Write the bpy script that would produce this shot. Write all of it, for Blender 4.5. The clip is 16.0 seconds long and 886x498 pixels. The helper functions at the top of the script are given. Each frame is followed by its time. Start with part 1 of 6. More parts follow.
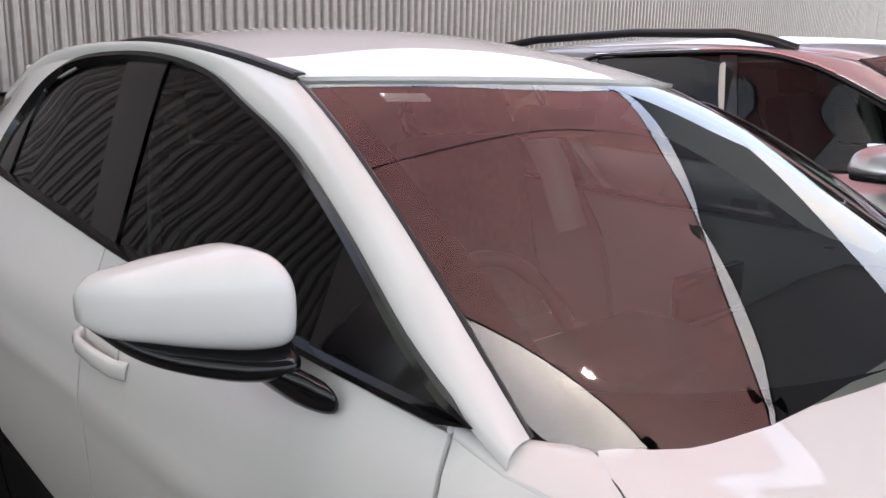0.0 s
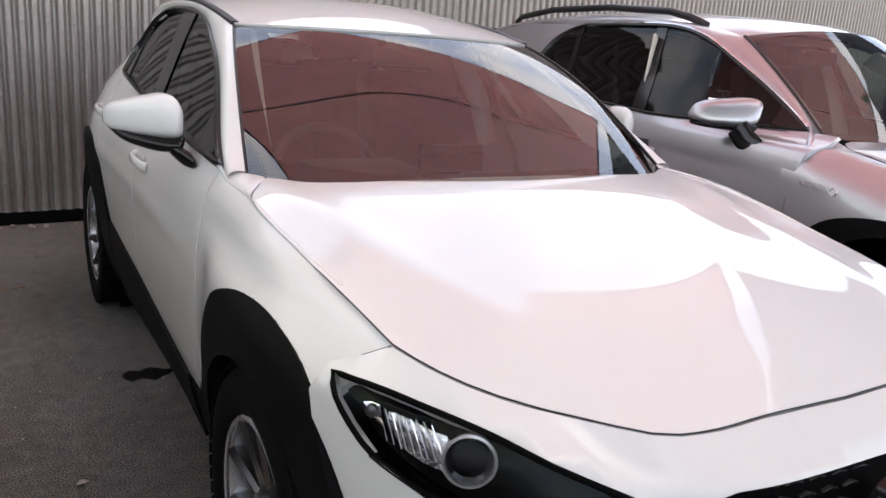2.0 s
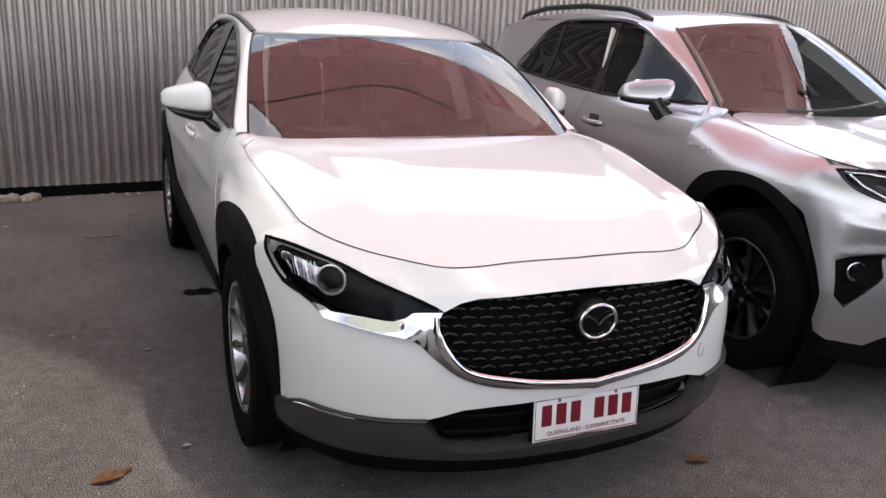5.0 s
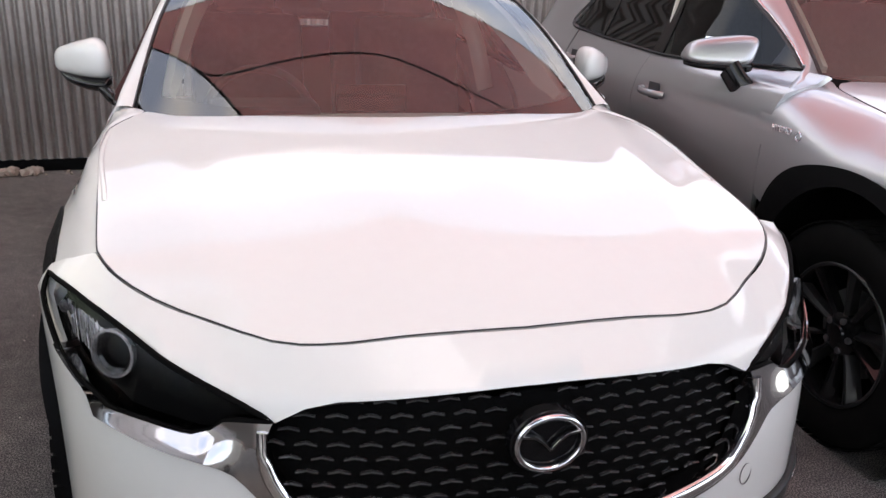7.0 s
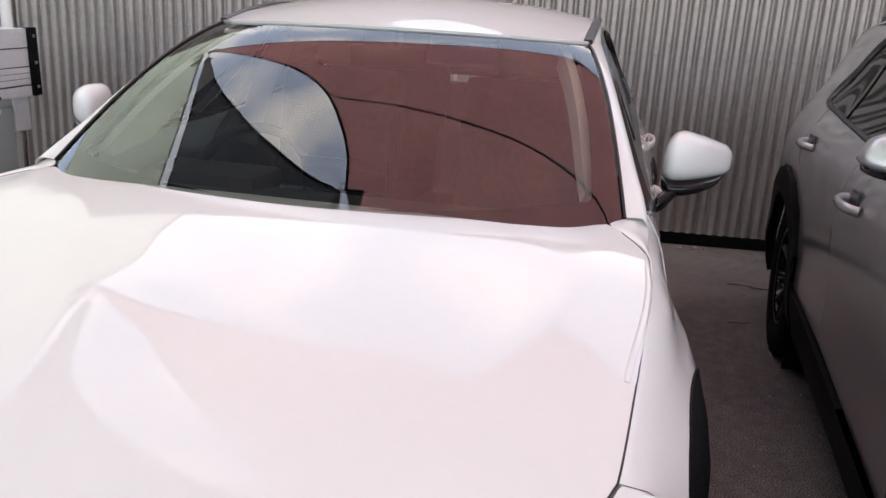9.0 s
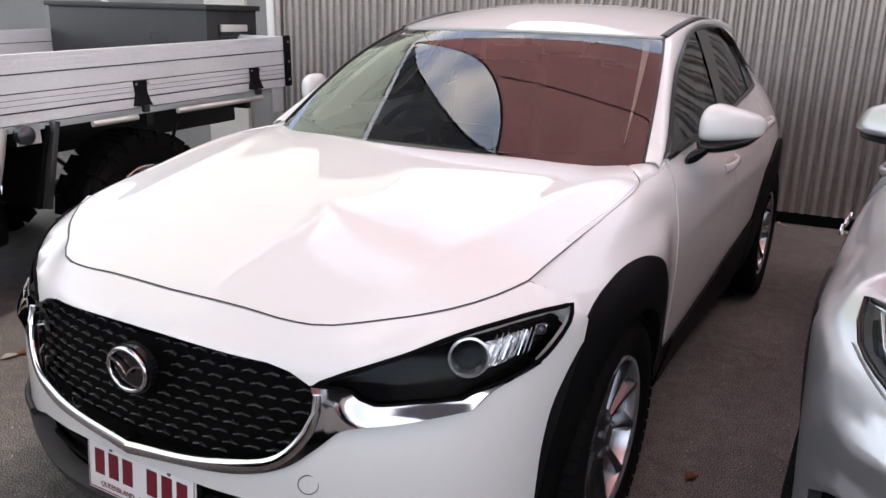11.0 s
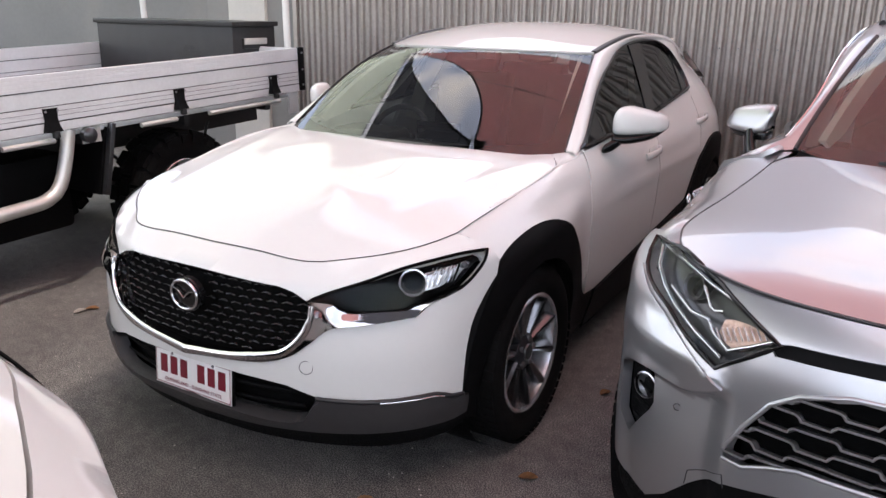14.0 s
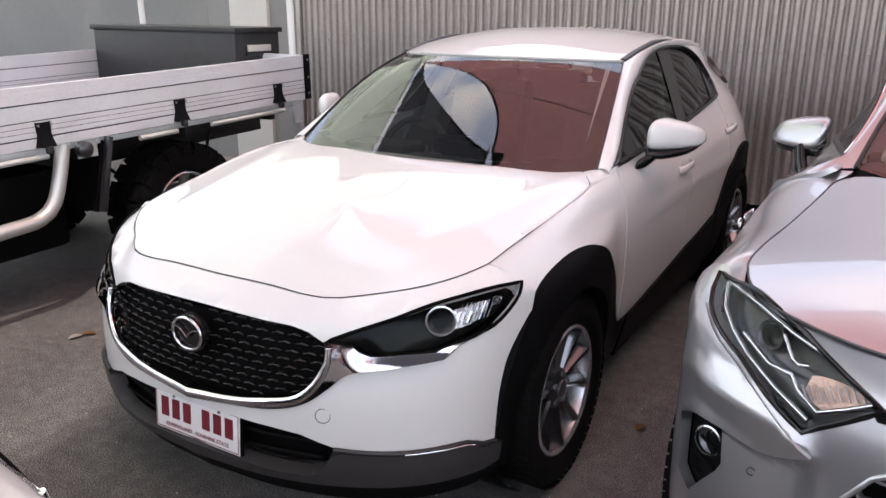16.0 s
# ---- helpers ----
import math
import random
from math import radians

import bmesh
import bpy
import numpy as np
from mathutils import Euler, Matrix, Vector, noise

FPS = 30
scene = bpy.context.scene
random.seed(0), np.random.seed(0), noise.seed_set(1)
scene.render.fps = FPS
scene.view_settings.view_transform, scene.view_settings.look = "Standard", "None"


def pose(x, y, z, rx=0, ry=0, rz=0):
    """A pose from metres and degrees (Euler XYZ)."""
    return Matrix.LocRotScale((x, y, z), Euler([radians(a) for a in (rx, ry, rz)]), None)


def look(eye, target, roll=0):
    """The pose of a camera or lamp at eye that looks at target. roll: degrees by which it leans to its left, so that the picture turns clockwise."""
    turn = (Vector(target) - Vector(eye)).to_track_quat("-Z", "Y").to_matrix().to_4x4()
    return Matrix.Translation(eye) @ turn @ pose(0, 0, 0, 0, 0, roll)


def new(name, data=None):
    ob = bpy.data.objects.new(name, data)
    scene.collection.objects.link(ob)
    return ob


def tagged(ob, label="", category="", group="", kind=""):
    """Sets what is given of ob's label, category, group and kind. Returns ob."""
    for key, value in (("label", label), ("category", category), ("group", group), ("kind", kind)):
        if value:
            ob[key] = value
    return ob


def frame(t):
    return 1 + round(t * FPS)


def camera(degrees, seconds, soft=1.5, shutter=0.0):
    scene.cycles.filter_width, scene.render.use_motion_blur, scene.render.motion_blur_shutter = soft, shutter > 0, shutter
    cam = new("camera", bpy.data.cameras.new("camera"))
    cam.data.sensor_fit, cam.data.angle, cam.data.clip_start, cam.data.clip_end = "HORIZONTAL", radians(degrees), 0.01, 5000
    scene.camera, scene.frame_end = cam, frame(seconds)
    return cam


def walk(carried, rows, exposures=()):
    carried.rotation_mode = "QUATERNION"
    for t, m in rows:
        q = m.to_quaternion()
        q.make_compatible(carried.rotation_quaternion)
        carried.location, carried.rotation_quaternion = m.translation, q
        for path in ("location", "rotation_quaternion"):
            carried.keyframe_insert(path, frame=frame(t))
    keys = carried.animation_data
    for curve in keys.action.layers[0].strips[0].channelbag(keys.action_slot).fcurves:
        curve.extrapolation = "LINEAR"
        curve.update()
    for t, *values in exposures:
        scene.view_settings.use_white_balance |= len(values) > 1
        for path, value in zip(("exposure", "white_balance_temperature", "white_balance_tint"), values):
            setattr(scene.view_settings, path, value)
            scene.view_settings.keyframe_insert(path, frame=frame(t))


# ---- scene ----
cam = camera(58.33, 16.0)
# seconds, place, and the turn as pose() takes it
ROWS = [
    (0, -1.371, -1.289, 1.402, 78.28, -1.28, -43.96),
    (0.5, -1.351, -1.788, 1.414, 77.74, -5.27, -34.11),
    (1, -1.393, -2.198, 1.414, 76.61, -5.25, -31.03),
    (1.5, -1.333, -2.526, 1.417, 75.86, -4.60, -29.89),
    (2, -1.356, -2.844, 1.411, 75.12, -4.15, -29.93),
    (2.5, -1.462, -3.144, 1.395, 74.79, -3.89, -29.93),
    (3, -1.500, -3.428, 1.422, 74.72, -3.56, -29.43),
    (3.2, -1.483, -3.533, 1.416, 74.83, -3.44, -29.11),
    (5.3, -1.219, -4.011, 1.487, 73.88, -2.85, -22.24),
    (5.5, -1.116, -3.980, 1.477, 73.44, -3.02, -21.44),
    (6, -0.927, -3.839, 1.436, 72.58, -3.05, -19.57),
    (6.5, -0.727, -3.566, 1.434, 71.74, -2.79, -17.88),
    (7, -0.523, -3.286, 1.408, 71.50, -2.13, -15.85),
    (7.5, -0.237, -3.013, 1.430, 71.89, -1.76, -12.23),
    (8, 0.158, -2.785, 1.374, 72.96, -1.65, -6.32),
    (8.5, 0.392, -2.629, 1.433, 73.61, -2.57, 2.43),
    (9, 0.700, -2.615, 1.432, 74.28, -3.25, 12.60),
    (9.5, 0.932, -2.754, 1.423, 74.66, -3.06, 20.32),
    (9.8, 1.066, -2.869, 1.444, 74.45, -2.70, 23.72),
    (10, 1.141, -2.944, 1.457, 74.20, -2.40, 25.66),
    (10.2, 1.206, -3.008, 1.456, 74.15, -2.09, 26.90),
    (12.3, 1.771, -3.764, 1.538, 72.80, -1.66, 31.35),
    (12.5, 1.835, -3.813, 1.555, 72.81, -1.63, 31.30),
    (13, 1.988, -3.908, 1.591, 72.93, -1.50, 31.17),
    (13.5, 2.046, -3.952, 1.608, 73.07, -1.22, 31.19),
    (14, 2.025, -3.904, 1.602, 73.16, -0.84, 31.29),
    (14.5, 1.935, -3.814, 1.597, 73.22, -0.59, 31.34),
    (15, 1.846, -3.751, 1.620, 73.23, -0.44, 31.27),
    (15.5, 1.812, -3.718, 1.616, 73.24, -0.48, 31.27),
    (16, 1.811, -3.721, 1.618, 73.28, -0.55, 31.24),
]
# the clip darkens its picture while the white bonnet fills it
walk(cam, [(t, pose(*r)) for t, *r in ROWS], [(t, e, k, g) for t, e, k, g in ((0, 1.92, 6850, 12), (1, 1.88, 6850, 12), (3, 1.97, 6950, 12.5), (5.5, 2.14, 7000, 13), (7, 2.0, 6950, 12), (8, 1.87, 6850, 10), (9, 1.92, 6850, 10), (10, 1.97, 6850, 11), (12.5, 2.12, 6950, 13), (16, 2.12, 6950, 13))])

# ---- world and sun: high sun in a blue sky with broken cloud ----
SUN_AZ, SUN_EL = 127, 66
world = bpy.data.worlds.new("world")
scene.world = world
world.use_nodes = True
wt = world.node_tree
sky = wt.nodes.new("ShaderNodeTexSky")
sky.sky_type, sky.sun_disc = "NISHITA", False
sky.sun_elevation, sky.sun_rotation = radians(SUN_EL), radians(SUN_AZ)
sky.dust_density = 1.5
wc, cl, ramp, mix = wt.nodes.new("ShaderNodeTexCoord"), wt.nodes.new("ShaderNodeTexNoise"), wt.nodes.new("ShaderNodeValToRGB"), wt.nodes.new("ShaderNodeMix")
mix.data_type = "RGBA"
cl.inputs["Scale"].default_value, cl.inputs["Detail"].default_value = 5.0, 7
ramp.color_ramp.elements[0].position, ramp.color_ramp.elements[1].position = 0.45, 0.74
ramp.color_ramp.elements[0].color = (0.22, 0.22, 0.22, 1)
mix.inputs[7].default_value = (6.12, 5.82, 5.72, 1)
for a, b in ((wc.outputs["Generated"], cl.inputs["Vector"]), (cl.outputs[0], ramp.inputs[0]), (ramp.outputs[0], mix.inputs[0]), (sky.outputs[0], mix.inputs[6]), (mix.outputs[2], wt.nodes["Background"].inputs[0])):
    wt.links.new(a, b)
wt.nodes["Background"].inputs[1].default_value = 0.15
sun = new("sun", bpy.data.lights.new("sun", "SUN"))
sun.data.energy, sun.data.angle, sun.data.color = 0.5, radians(1.2), (1.0, 0.95, 0.88)
SUN_WAY = Vector((math.sin(radians(SUN_AZ)) * math.cos(radians(SUN_EL)), math.cos(radians(SUN_AZ)) * math.cos(radians(SUN_EL)), math.sin(radians(SUN_EL))))
sun.matrix_world = look(SUN_WAY * 30, (0, 0, 0))

# ---- materials ----
def material(name, colour, rough=0.5, metal=0.0, coat=0.0, vary=0.0, scale=8.0, bump=0.0, bump_scale=200.0, colour2=None, ior=1.5, rough_vary=0.0):
    """A principled surface with variation at two scales and fine relief."""
    m = bpy.data.materials.new(name)
    m.use_nodes = True
    nt = m.node_tree
    b = nt.nodes["Principled BSDF"]
    b.inputs["Base Color"].default_value = (*colour, 1)
    b.inputs["Roughness"].default_value = rough
    b.inputs["Metallic"].default_value = metal
    b.inputs["Coat Weight"].default_value = coat
    b.inputs["Coat Roughness"].default_value = 0.015
    b.inputs["Coat IOR"].default_value = 1.38
    b.inputs["IOR"].default_value = ior
    tc = nt.nodes.new("ShaderNodeTexCoord")
    if vary or colour2:
        n1, n2 = nt.nodes.new("ShaderNodeTexNoise"), nt.nodes.new("ShaderNodeTexNoise")
        n1.inputs["Scale"].default_value, n2.inputs["Scale"].default_value = scale, scale * 14
        n1.inputs["Detail"].default_value = 5
        mix = nt.nodes.new("ShaderNodeMix")
        mix.inputs[0].default_value = 0.4
        for n in (n1, n2):
            nt.links.new(tc.outputs["Object"], n.inputs["Vector"])
        nt.links.new(n1.outputs[0], mix.inputs[2])
        nt.links.new(n2.outputs[0], mix.inputs[3])
        ramp = nt.nodes.new("ShaderNodeValToRGB")
        c2 = colour2 or tuple(min(1, v * (1 + vary)) for v in colour)
        c1 = colour if colour2 else tuple(v * (1 - vary) for v in colour)
        ramp.color_ramp.elements[0].position, ramp.color_ramp.elements[1].position = 0.35, 0.65
        ramp.color_ramp.elements[0].color, ramp.color_ramp.elements[1].color = (*c1, 1), (*c2, 1)
        nt.links.new(mix.outputs[0], ramp.inputs[0])
        nt.links.new(ramp.outputs[0], b.inputs["Base Color"])
        if rough_vary:
            mr = nt.nodes.new("ShaderNodeMapRange")
            mr.inputs["To Min"].default_value, mr.inputs["To Max"].default_value = rough - rough_vary, rough + rough_vary
            nt.links.new(n1.outputs[0], mr.inputs[0])
            nt.links.new(mr.outputs[0], b.inputs["Roughness"])
    if bump:
        nb, bp = nt.nodes.new("ShaderNodeTexNoise"), nt.nodes.new("ShaderNodeBump")
        nb.inputs["Scale"].default_value, nb.inputs["Detail"].default_value = bump_scale, 4
        nt.links.new(tc.outputs["Object"], nb.inputs["Vector"])
        bp.inputs["Strength"].default_value, bp.inputs["Distance"].default_value = bump, 0.004
        nt.links.new(nb.outputs[0], bp.inputs["Height"])
        nt.links.new(bp.outputs[0], b.inputs["Normal"])
    return m


def glass(name, tint, gloss, rough=0.0):
    """A thin pane: a clear body with a mirror reflection that grows towards grazing."""
    m = bpy.data.materials.new(name)
    m.use_nodes = True
    nt = m.node_tree
    nt.nodes.clear()
    out, mix, tr, gl, fr = (nt.nodes.new(k) for k in ("ShaderNodeOutputMaterial", "ShaderNodeMixShader", "ShaderNodeBsdfTransparent", "ShaderNodeBsdfGlossy", "ShaderNodeFresnel"))
    tr.inputs[0].default_value = (*tint, 1)
    gl.inputs["Roughness"].default_value = rough
    fr.inputs[0].default_value = gloss
    for a, b in ((fr.outputs[0], mix.inputs[0]), (tr.outputs[0], mix.inputs[1]), (gl.outputs[0], mix.inputs[2]), (mix.outputs[0], out.inputs[0])):
        nt.links.new(a, b)
    return m


WHITE = material("white_car_paint", (0.672, 0.668, 0.640), 0.4, coat=1.0, vary=0.012, scale=3, ior=1.3)
SILVER = material("silver_car_paint", (0.44, 0.442, 0.454), 0.33, metal=0.84, coat=1.0, vary=0.02, scale=600)
BLACK_PLASTIC = material("textured_black_plastic", (0.0042, 0.0042, 0.0045), 0.5, ior=1.15, vary=0.12, scale=40, bump=0.25, bump_scale=900)
GREY_PLASTIC = material("dark_grey_plastic", (0.030, 0.029, 0.030), 0.42, vary=0.08, scale=30, bump=0.2, bump_scale=900)
GLOSS_BLACK = material("gloss_black", (0.006, 0.006, 0.0065), 0.10, ior=1.4)
RUBBER = material("tyre_rubber", (0.005, 0.005, 0.005), 0.8, ior=1.18, vary=0.25, scale=30, bump=0.3, bump_scale=300)
SEAL = material("black_rubber_seal", (0.015, 0.015, 0.016), 0.4)
VOID = material("matt_black_backing", (0.002, 0.002, 0.002), 0.8, ior=1.15, vary=0.1, scale=40)
CHROME = material("chrome", (0.72, 0.72, 0.735), 0.06, metal=1.0)
SATIN = material("satin_chrome", (0.52, 0.52, 0.54), 0.18, metal=1.0, vary=0.03, scale=80)
BRIGHT = material("machined_alloy", (0.52, 0.52, 0.53), 0.24, metal=0.75, vary=0.04, scale=60)
GUNMETAL = material("gunmetal_paint", (0.07, 0.07, 0.075), 0.3, metal=0.7)
BLACK_METAL = material("satin_black_metal", (0.02, 0.02, 0.021), 0.3, metal=0.3)
STEEL = material("worn_steel", (0.25, 0.25, 0.26), 0.4, metal=0.9, vary=0.15, scale=50)
SCREEN = glass("windscreen_glass", (0.84, 0.90, 0.86), 2.05)
WINDOW = glass("tinted_side_glass", (0.11, 0.12, 0.12), 1.34)
CLEAR = glass("clear_side_glass", (0.32, 0.36, 0.345), 1.33)
PRIVACY = glass("dark_privacy_glass", (0.04, 0.04, 0.045), 1.34)
LENS = glass("clear_lamp_lens", (0.96, 0.97, 0.98), 1.22)
LAMP_GREY = material("grey_lamp_reflector", (0.05, 0.05, 0.052), 0.25, metal=0.6, vary=.3, scale=25)
CRINKLE = material("crinkled_lamp_reflector", (0.55, 0.55, 0.56), 0.12, metal=1.0, vary=.3, scale=70, bump=1.0, bump_scale=70)
# silver spoke faces, with the dark ground they mirror put into the colour
SHADED_ALLOY = material("shaded_spoke_alloy", (0.17, 0.17, 0.175), 0.24, metal=.95, vary=.05, scale=40)
INTERIOR = material("black_cabin_trim", (0.055, 0.055, 0.058), 0.75, ior=1.3, vary=0.1, scale=30, bump=0.2, bump_scale=700)
CLOTH = material("dark_seat_cloth", (0.09, 0.094, 0.10), 0.85, vary=0.2, scale=60, bump=0.3, bump_scale=600)
CREAM = material("pale_grey_pillar_trim", (0.74, 0.73, 0.65), 0.7, vary=0.03, scale=20)
PLATE_WHITE = material("reflective_plate_white", (0.78, 0.78, 0.77), 0.4, vary=0.02, scale=30)
MAROON = material("maroon_plate_print", (0.16, 0.008, 0.02), 0.4)
MIRROR = material("mirror_glass", (0.8, 0.8, 0.82), 0.01, metal=1.0)

# ---- shape helpers ----
from mathutils.geometry import delaunay_2d_cdt


def interp(k, v):
    """A smooth curve through the knots (argument, value)."""
    n = len(k)
    if v <= k[0][0]:
        return k[0][1] + (v - k[0][0]) * (k[1][1] - k[0][1]) / (k[1][0] - k[0][0])
    if v >= k[-1][0]:
        return k[-1][1] + (v - k[-1][0]) * (k[-1][1] - k[-2][1]) / (k[-1][0] - k[-2][0])
    i = 0
    while v > k[i + 1][0]:
        i += 1

    def d(j):
        return (k[j + 1][1] - k[j][1]) / (k[j + 1][0] - k[j][0])

    def m(j):
        if j == 0:
            return d(0)
        if j == n - 1:
            return d(n - 2)
        h0, h1 = k[j][0] - k[j - 1][0], k[j + 1][0] - k[j][0]
        return (h1 * d(j - 1) + h0 * d(j)) / (h0 + h1)
    h = k[i + 1][0] - k[i][0]
    t = (v - k[i][0]) / h
    return (2 * t**3 - 3 * t * t + 1) * k[i][1] + (t**3 - 2 * t * t + t) * h * m(i) + (3 * t * t - 2 * t**3) * k[i + 1][1] + (t**3 - t * t) * h * m(i + 1)


def smooth(a, b, v):
    t = min(1.0, max(0.0, (v - a) / (b - a)))
    return t * t * (3 - 2 * t)


def finish(name, verts, faces, mat, parent, label="", normals=None, flat=False):
    me = bpy.data.meshes.new(name)
    me.from_pydata([tuple(v) for v in verts], [], faces)
    me.materials.append(mat)
    if not flat:
        me.shade_smooth()
    if normals:
        me.normals_split_custom_set_from_vertices([tuple(n) for n in normals])
    ob = new(name, me)
    ob.parent = parent
    return tagged(ob, label)


def part(name, bm, mat, parent, label="", flat=False, angle=35):
    """Links a bmesh as one mesh object under a thing or under a part."""
    me = bpy.data.meshes.new(name)
    bmesh.ops.recalc_face_normals(bm, faces=bm.faces)
    bm.to_mesh(me)
    bm.free()
    me.materials.append(mat)
    if not flat:
        me.shade_smooth()
        me.set_sharp_from_angle(angle=radians(angle))
    ob = new(name, me)
    ob.parent = parent
    return tagged(ob, label)


def thing(name, label, category, group="", kind="", m=None):
    ob = new(name)
    if m:
        ob.matrix_world = m
    return tagged(ob, label, category, group, kind)


def rounded(pts, step=0.03, closed=True, sharp=()):
    """A smooth line through the points; those numbered in sharp stay corners."""
    n, out = len(pts), []
    V = [Vector(p) for p in pts]
    for i in range(n if closed else n - 1):
        a, b = V[i], V[(i + 1) % n]
        p = V[i - 1] if (closed or i) and i not in sharp else a
        q = V[(i + 2) % n] if (closed or i + 2 < n) and (i + 1) % n not in sharp else b
        k = max(1, int((b - a).length / step))
        for j in range(k):
            t = j / k
            m0, m1 = (b - p) * 0.5, (q - a) * 0.5
            if p == a:
                m0 = b - a
            if q == b:
                m1 = b - a
            out.append((2 * t**3 - 3 * t * t + 1) * a + (t**3 - 2 * t * t + t) * m0 + (3 * t * t - 2 * t**3) * b + (t**3 - t * t) * m1)
    if not closed:
        out.append(V[-1])
    return out


def inside(p, loop):
    c, j = False, len(loop) - 1
    for i in range(len(loop)):
        (xi, yi), (xj, yj) = loop[i], loop[j]
        if (yi > p[1]) != (yj > p[1]) and p[0] < (xj - xi) * (p[1] - yi) / (yj - yi) + xi:
            c = not c
        j = i
    return c


def inset(loop, d):
    """The closed loop moved inwards by d."""
    n = len(loop)
    area = sum(loop[i][0] * loop[(i + 1) % n][1] - loop[(i + 1) % n][0] * loop[i][1] for i in range(n))
    s, out = (1 if area > 0 else -1), []
    for i in range(n):
        t = Vector(loop[(i + 1) % n]) - Vector(loop[i - 1])
        t = t.normalized() if t.length > 1e-9 else Vector((1, 0))
        out.append(Vector(loop[i]) + s * d * Vector((-t.y, t.x)))
    return out


def panel(name, S, outline, mat, parent, label="", step=0.03, holes=(), flange=0.012, lift=0.0, heart=(0, 0.2, 0.5), gap=0.0, solid=False):
    """The piece of the surface S(a, b) inside the outline, less the holes, with its rim turned inwards. heart: a place behind the surface."""
    loops = [[Vector(p) for p in outline], *[[Vector(p) for p in h] for h in holes]]
    if gap:
        loops[0] = inset(loops[0], gap)
    pts, edges = [], []
    for lp in loops:
        k = len(pts)
        pts += lp
        edges += [(k + i, k + (i + 1) % len(lp)) for i in range(len(lp))]
    rim = np.array([tuple(p) for p in pts])
    lo, hi = rim.min(0), rim.max(0)
    for a in np.arange(lo[0] + step / 2, hi[0], step):
        for b in np.arange(lo[1] + step / 2, hi[1], step):
            if inside((a, b), loops[0]) and not any(inside((a, b), h) for h in loops[1:]) and np.abs(rim - (a, b)).sum(1).min() > step * 0.55:
                pts.append(Vector((a, b)))
    v2, _, tri, _, _, _ = delaunay_2d_cdt(pts, edges, [], 0, 1e-5)
    heart, eps = Vector(heart), 1e-3
    P, N = [], []
    for a, b in v2:
        p = Vector(S(a, b))
        n = (Vector(S(a + eps, b)) - Vector(S(a - eps, b))).cross(Vector(S(a, b + eps)) - Vector(S(a, b - eps))).normalized()
        if n.dot(p - heart) < 0:
            n.negate()
        P.append(p + n * lift)
        N.append(n)
    faces, count = [], {}
    for f in tri:
        c = sum((v2[i] for i in f), Vector((0, 0))) / len(f)
        if not inside(c, loops[0]) or any(inside(c, h) for h in loops[1:]):
            continue
        f = list(f)
        if (P[f[1]] - P[f[0]]).cross(P[f[2]] - P[f[0]]).dot(N[f[0]]) < 0:
            f.reverse()
        faces.append(f)
        for i in range(3):
            count[(f[i], f[(i + 1) % 3])] = 1
    if flange:
        ends = [(i, j) for i, j in count if (j, i) not in count]
        made = {}
        for i, j in ends:
            for k in (i, j):
                if k not in made:
                    made[k] = len(P)
                    P += [P[k].copy(), P[k] - N[k] * flange]
                    side = (P[j] - P[i]).cross(N[k]).normalized()
                    N += [side, side]
            faces.append([made[i], made[i] + 1, made[j] + 1, made[j]])
        if solid:
            base = {}
            for f in list(faces):
                if len(f) == 3:
                    g = []
                    for k in f:
                        if k not in base:
                            base[k] = len(P)
                            P.append(P[k] - N[k] * flange)
                            N.append(-N[k])
                        g.append(base[k])
                    faces.append(g[::-1])
    used = sorted({i for f in faces for i in f})
    new_i = {k: n for n, k in enumerate(used)}
    return finish(name, [P[k] for k in used], [[new_i[k] for k in f] for f in faces], mat, parent, label, [N[k] for k in used])


def sweep(bm, path, profile, up=(0, 0, 1), closed=False, caps=True):
    """The profile (sideways, upwards) drawn along the path."""
    path = [Vector(p) for p in path]
    rings, n = [], len(path)
    for i, p in enumerate(path):
        a, b = (path[i - 1], path[(i + 1) % n]) if closed else (path[max(0, i - 1)], path[min(n - 1, i + 1)])
        t = (b - a).normalized()
        u = up(i, p) if callable(up) else Vector(up)
        s = t.cross(u).normalized()
        w = s.cross(t)
        rings.append([bm.verts.new(p + s * q[0] + w * q[1]) for q in profile])
    k = len(profile)
    for i in range(n if closed else n - 1):
        r0, r1 = rings[i], rings[(i + 1) % n]
        for j in range(k):
            bm.faces.new((r0[j], r0[(j + 1) % k], r1[(j + 1) % k], r1[j]))
    if caps and not closed:
        bm.faces.new(rings[0][::-1])
        bm.faces.new(rings[-1])
    return bm


def circle(r, n=8, ry=None):
    return [(r * math.cos(2 * math.pi * i / n), (ry or r) * math.sin(2 * math.pi * i / n)) for i in range(n)]


def tube(name, path, r, mat, parent, label="", n=8, closed=False, ry=None, up=(0, 0, 1)):
    return part(name, sweep(bmesh.new(), path, circle(r, n, ry), up, closed), mat, parent, label, angle=60)


def revolve(bm, profile, n=48, axis="x", close=False):
    """Turns the profile (along the axis, radius) round the axis."""
    rings = []
    for i in range(n):
        a = 2 * math.pi * i / n
        ring = []
        for h, r in profile:
            c, s = r * math.cos(a), r * math.sin(a)
            ring.append(bm.verts.new({"x": (h, c, s), "y": (c, h, s), "z": (c, s, h)}[axis]))
        rings.append(ring)
    k = len(profile)
    for i in range(n):
        r0, r1 = rings[i], rings[(i + 1) % n]
        for j in range(k if close else k - 1):
            bm.faces.new((r0[j], r0[(j + 1) % k], r1[(j + 1) % k], r1[j]))
    return bm


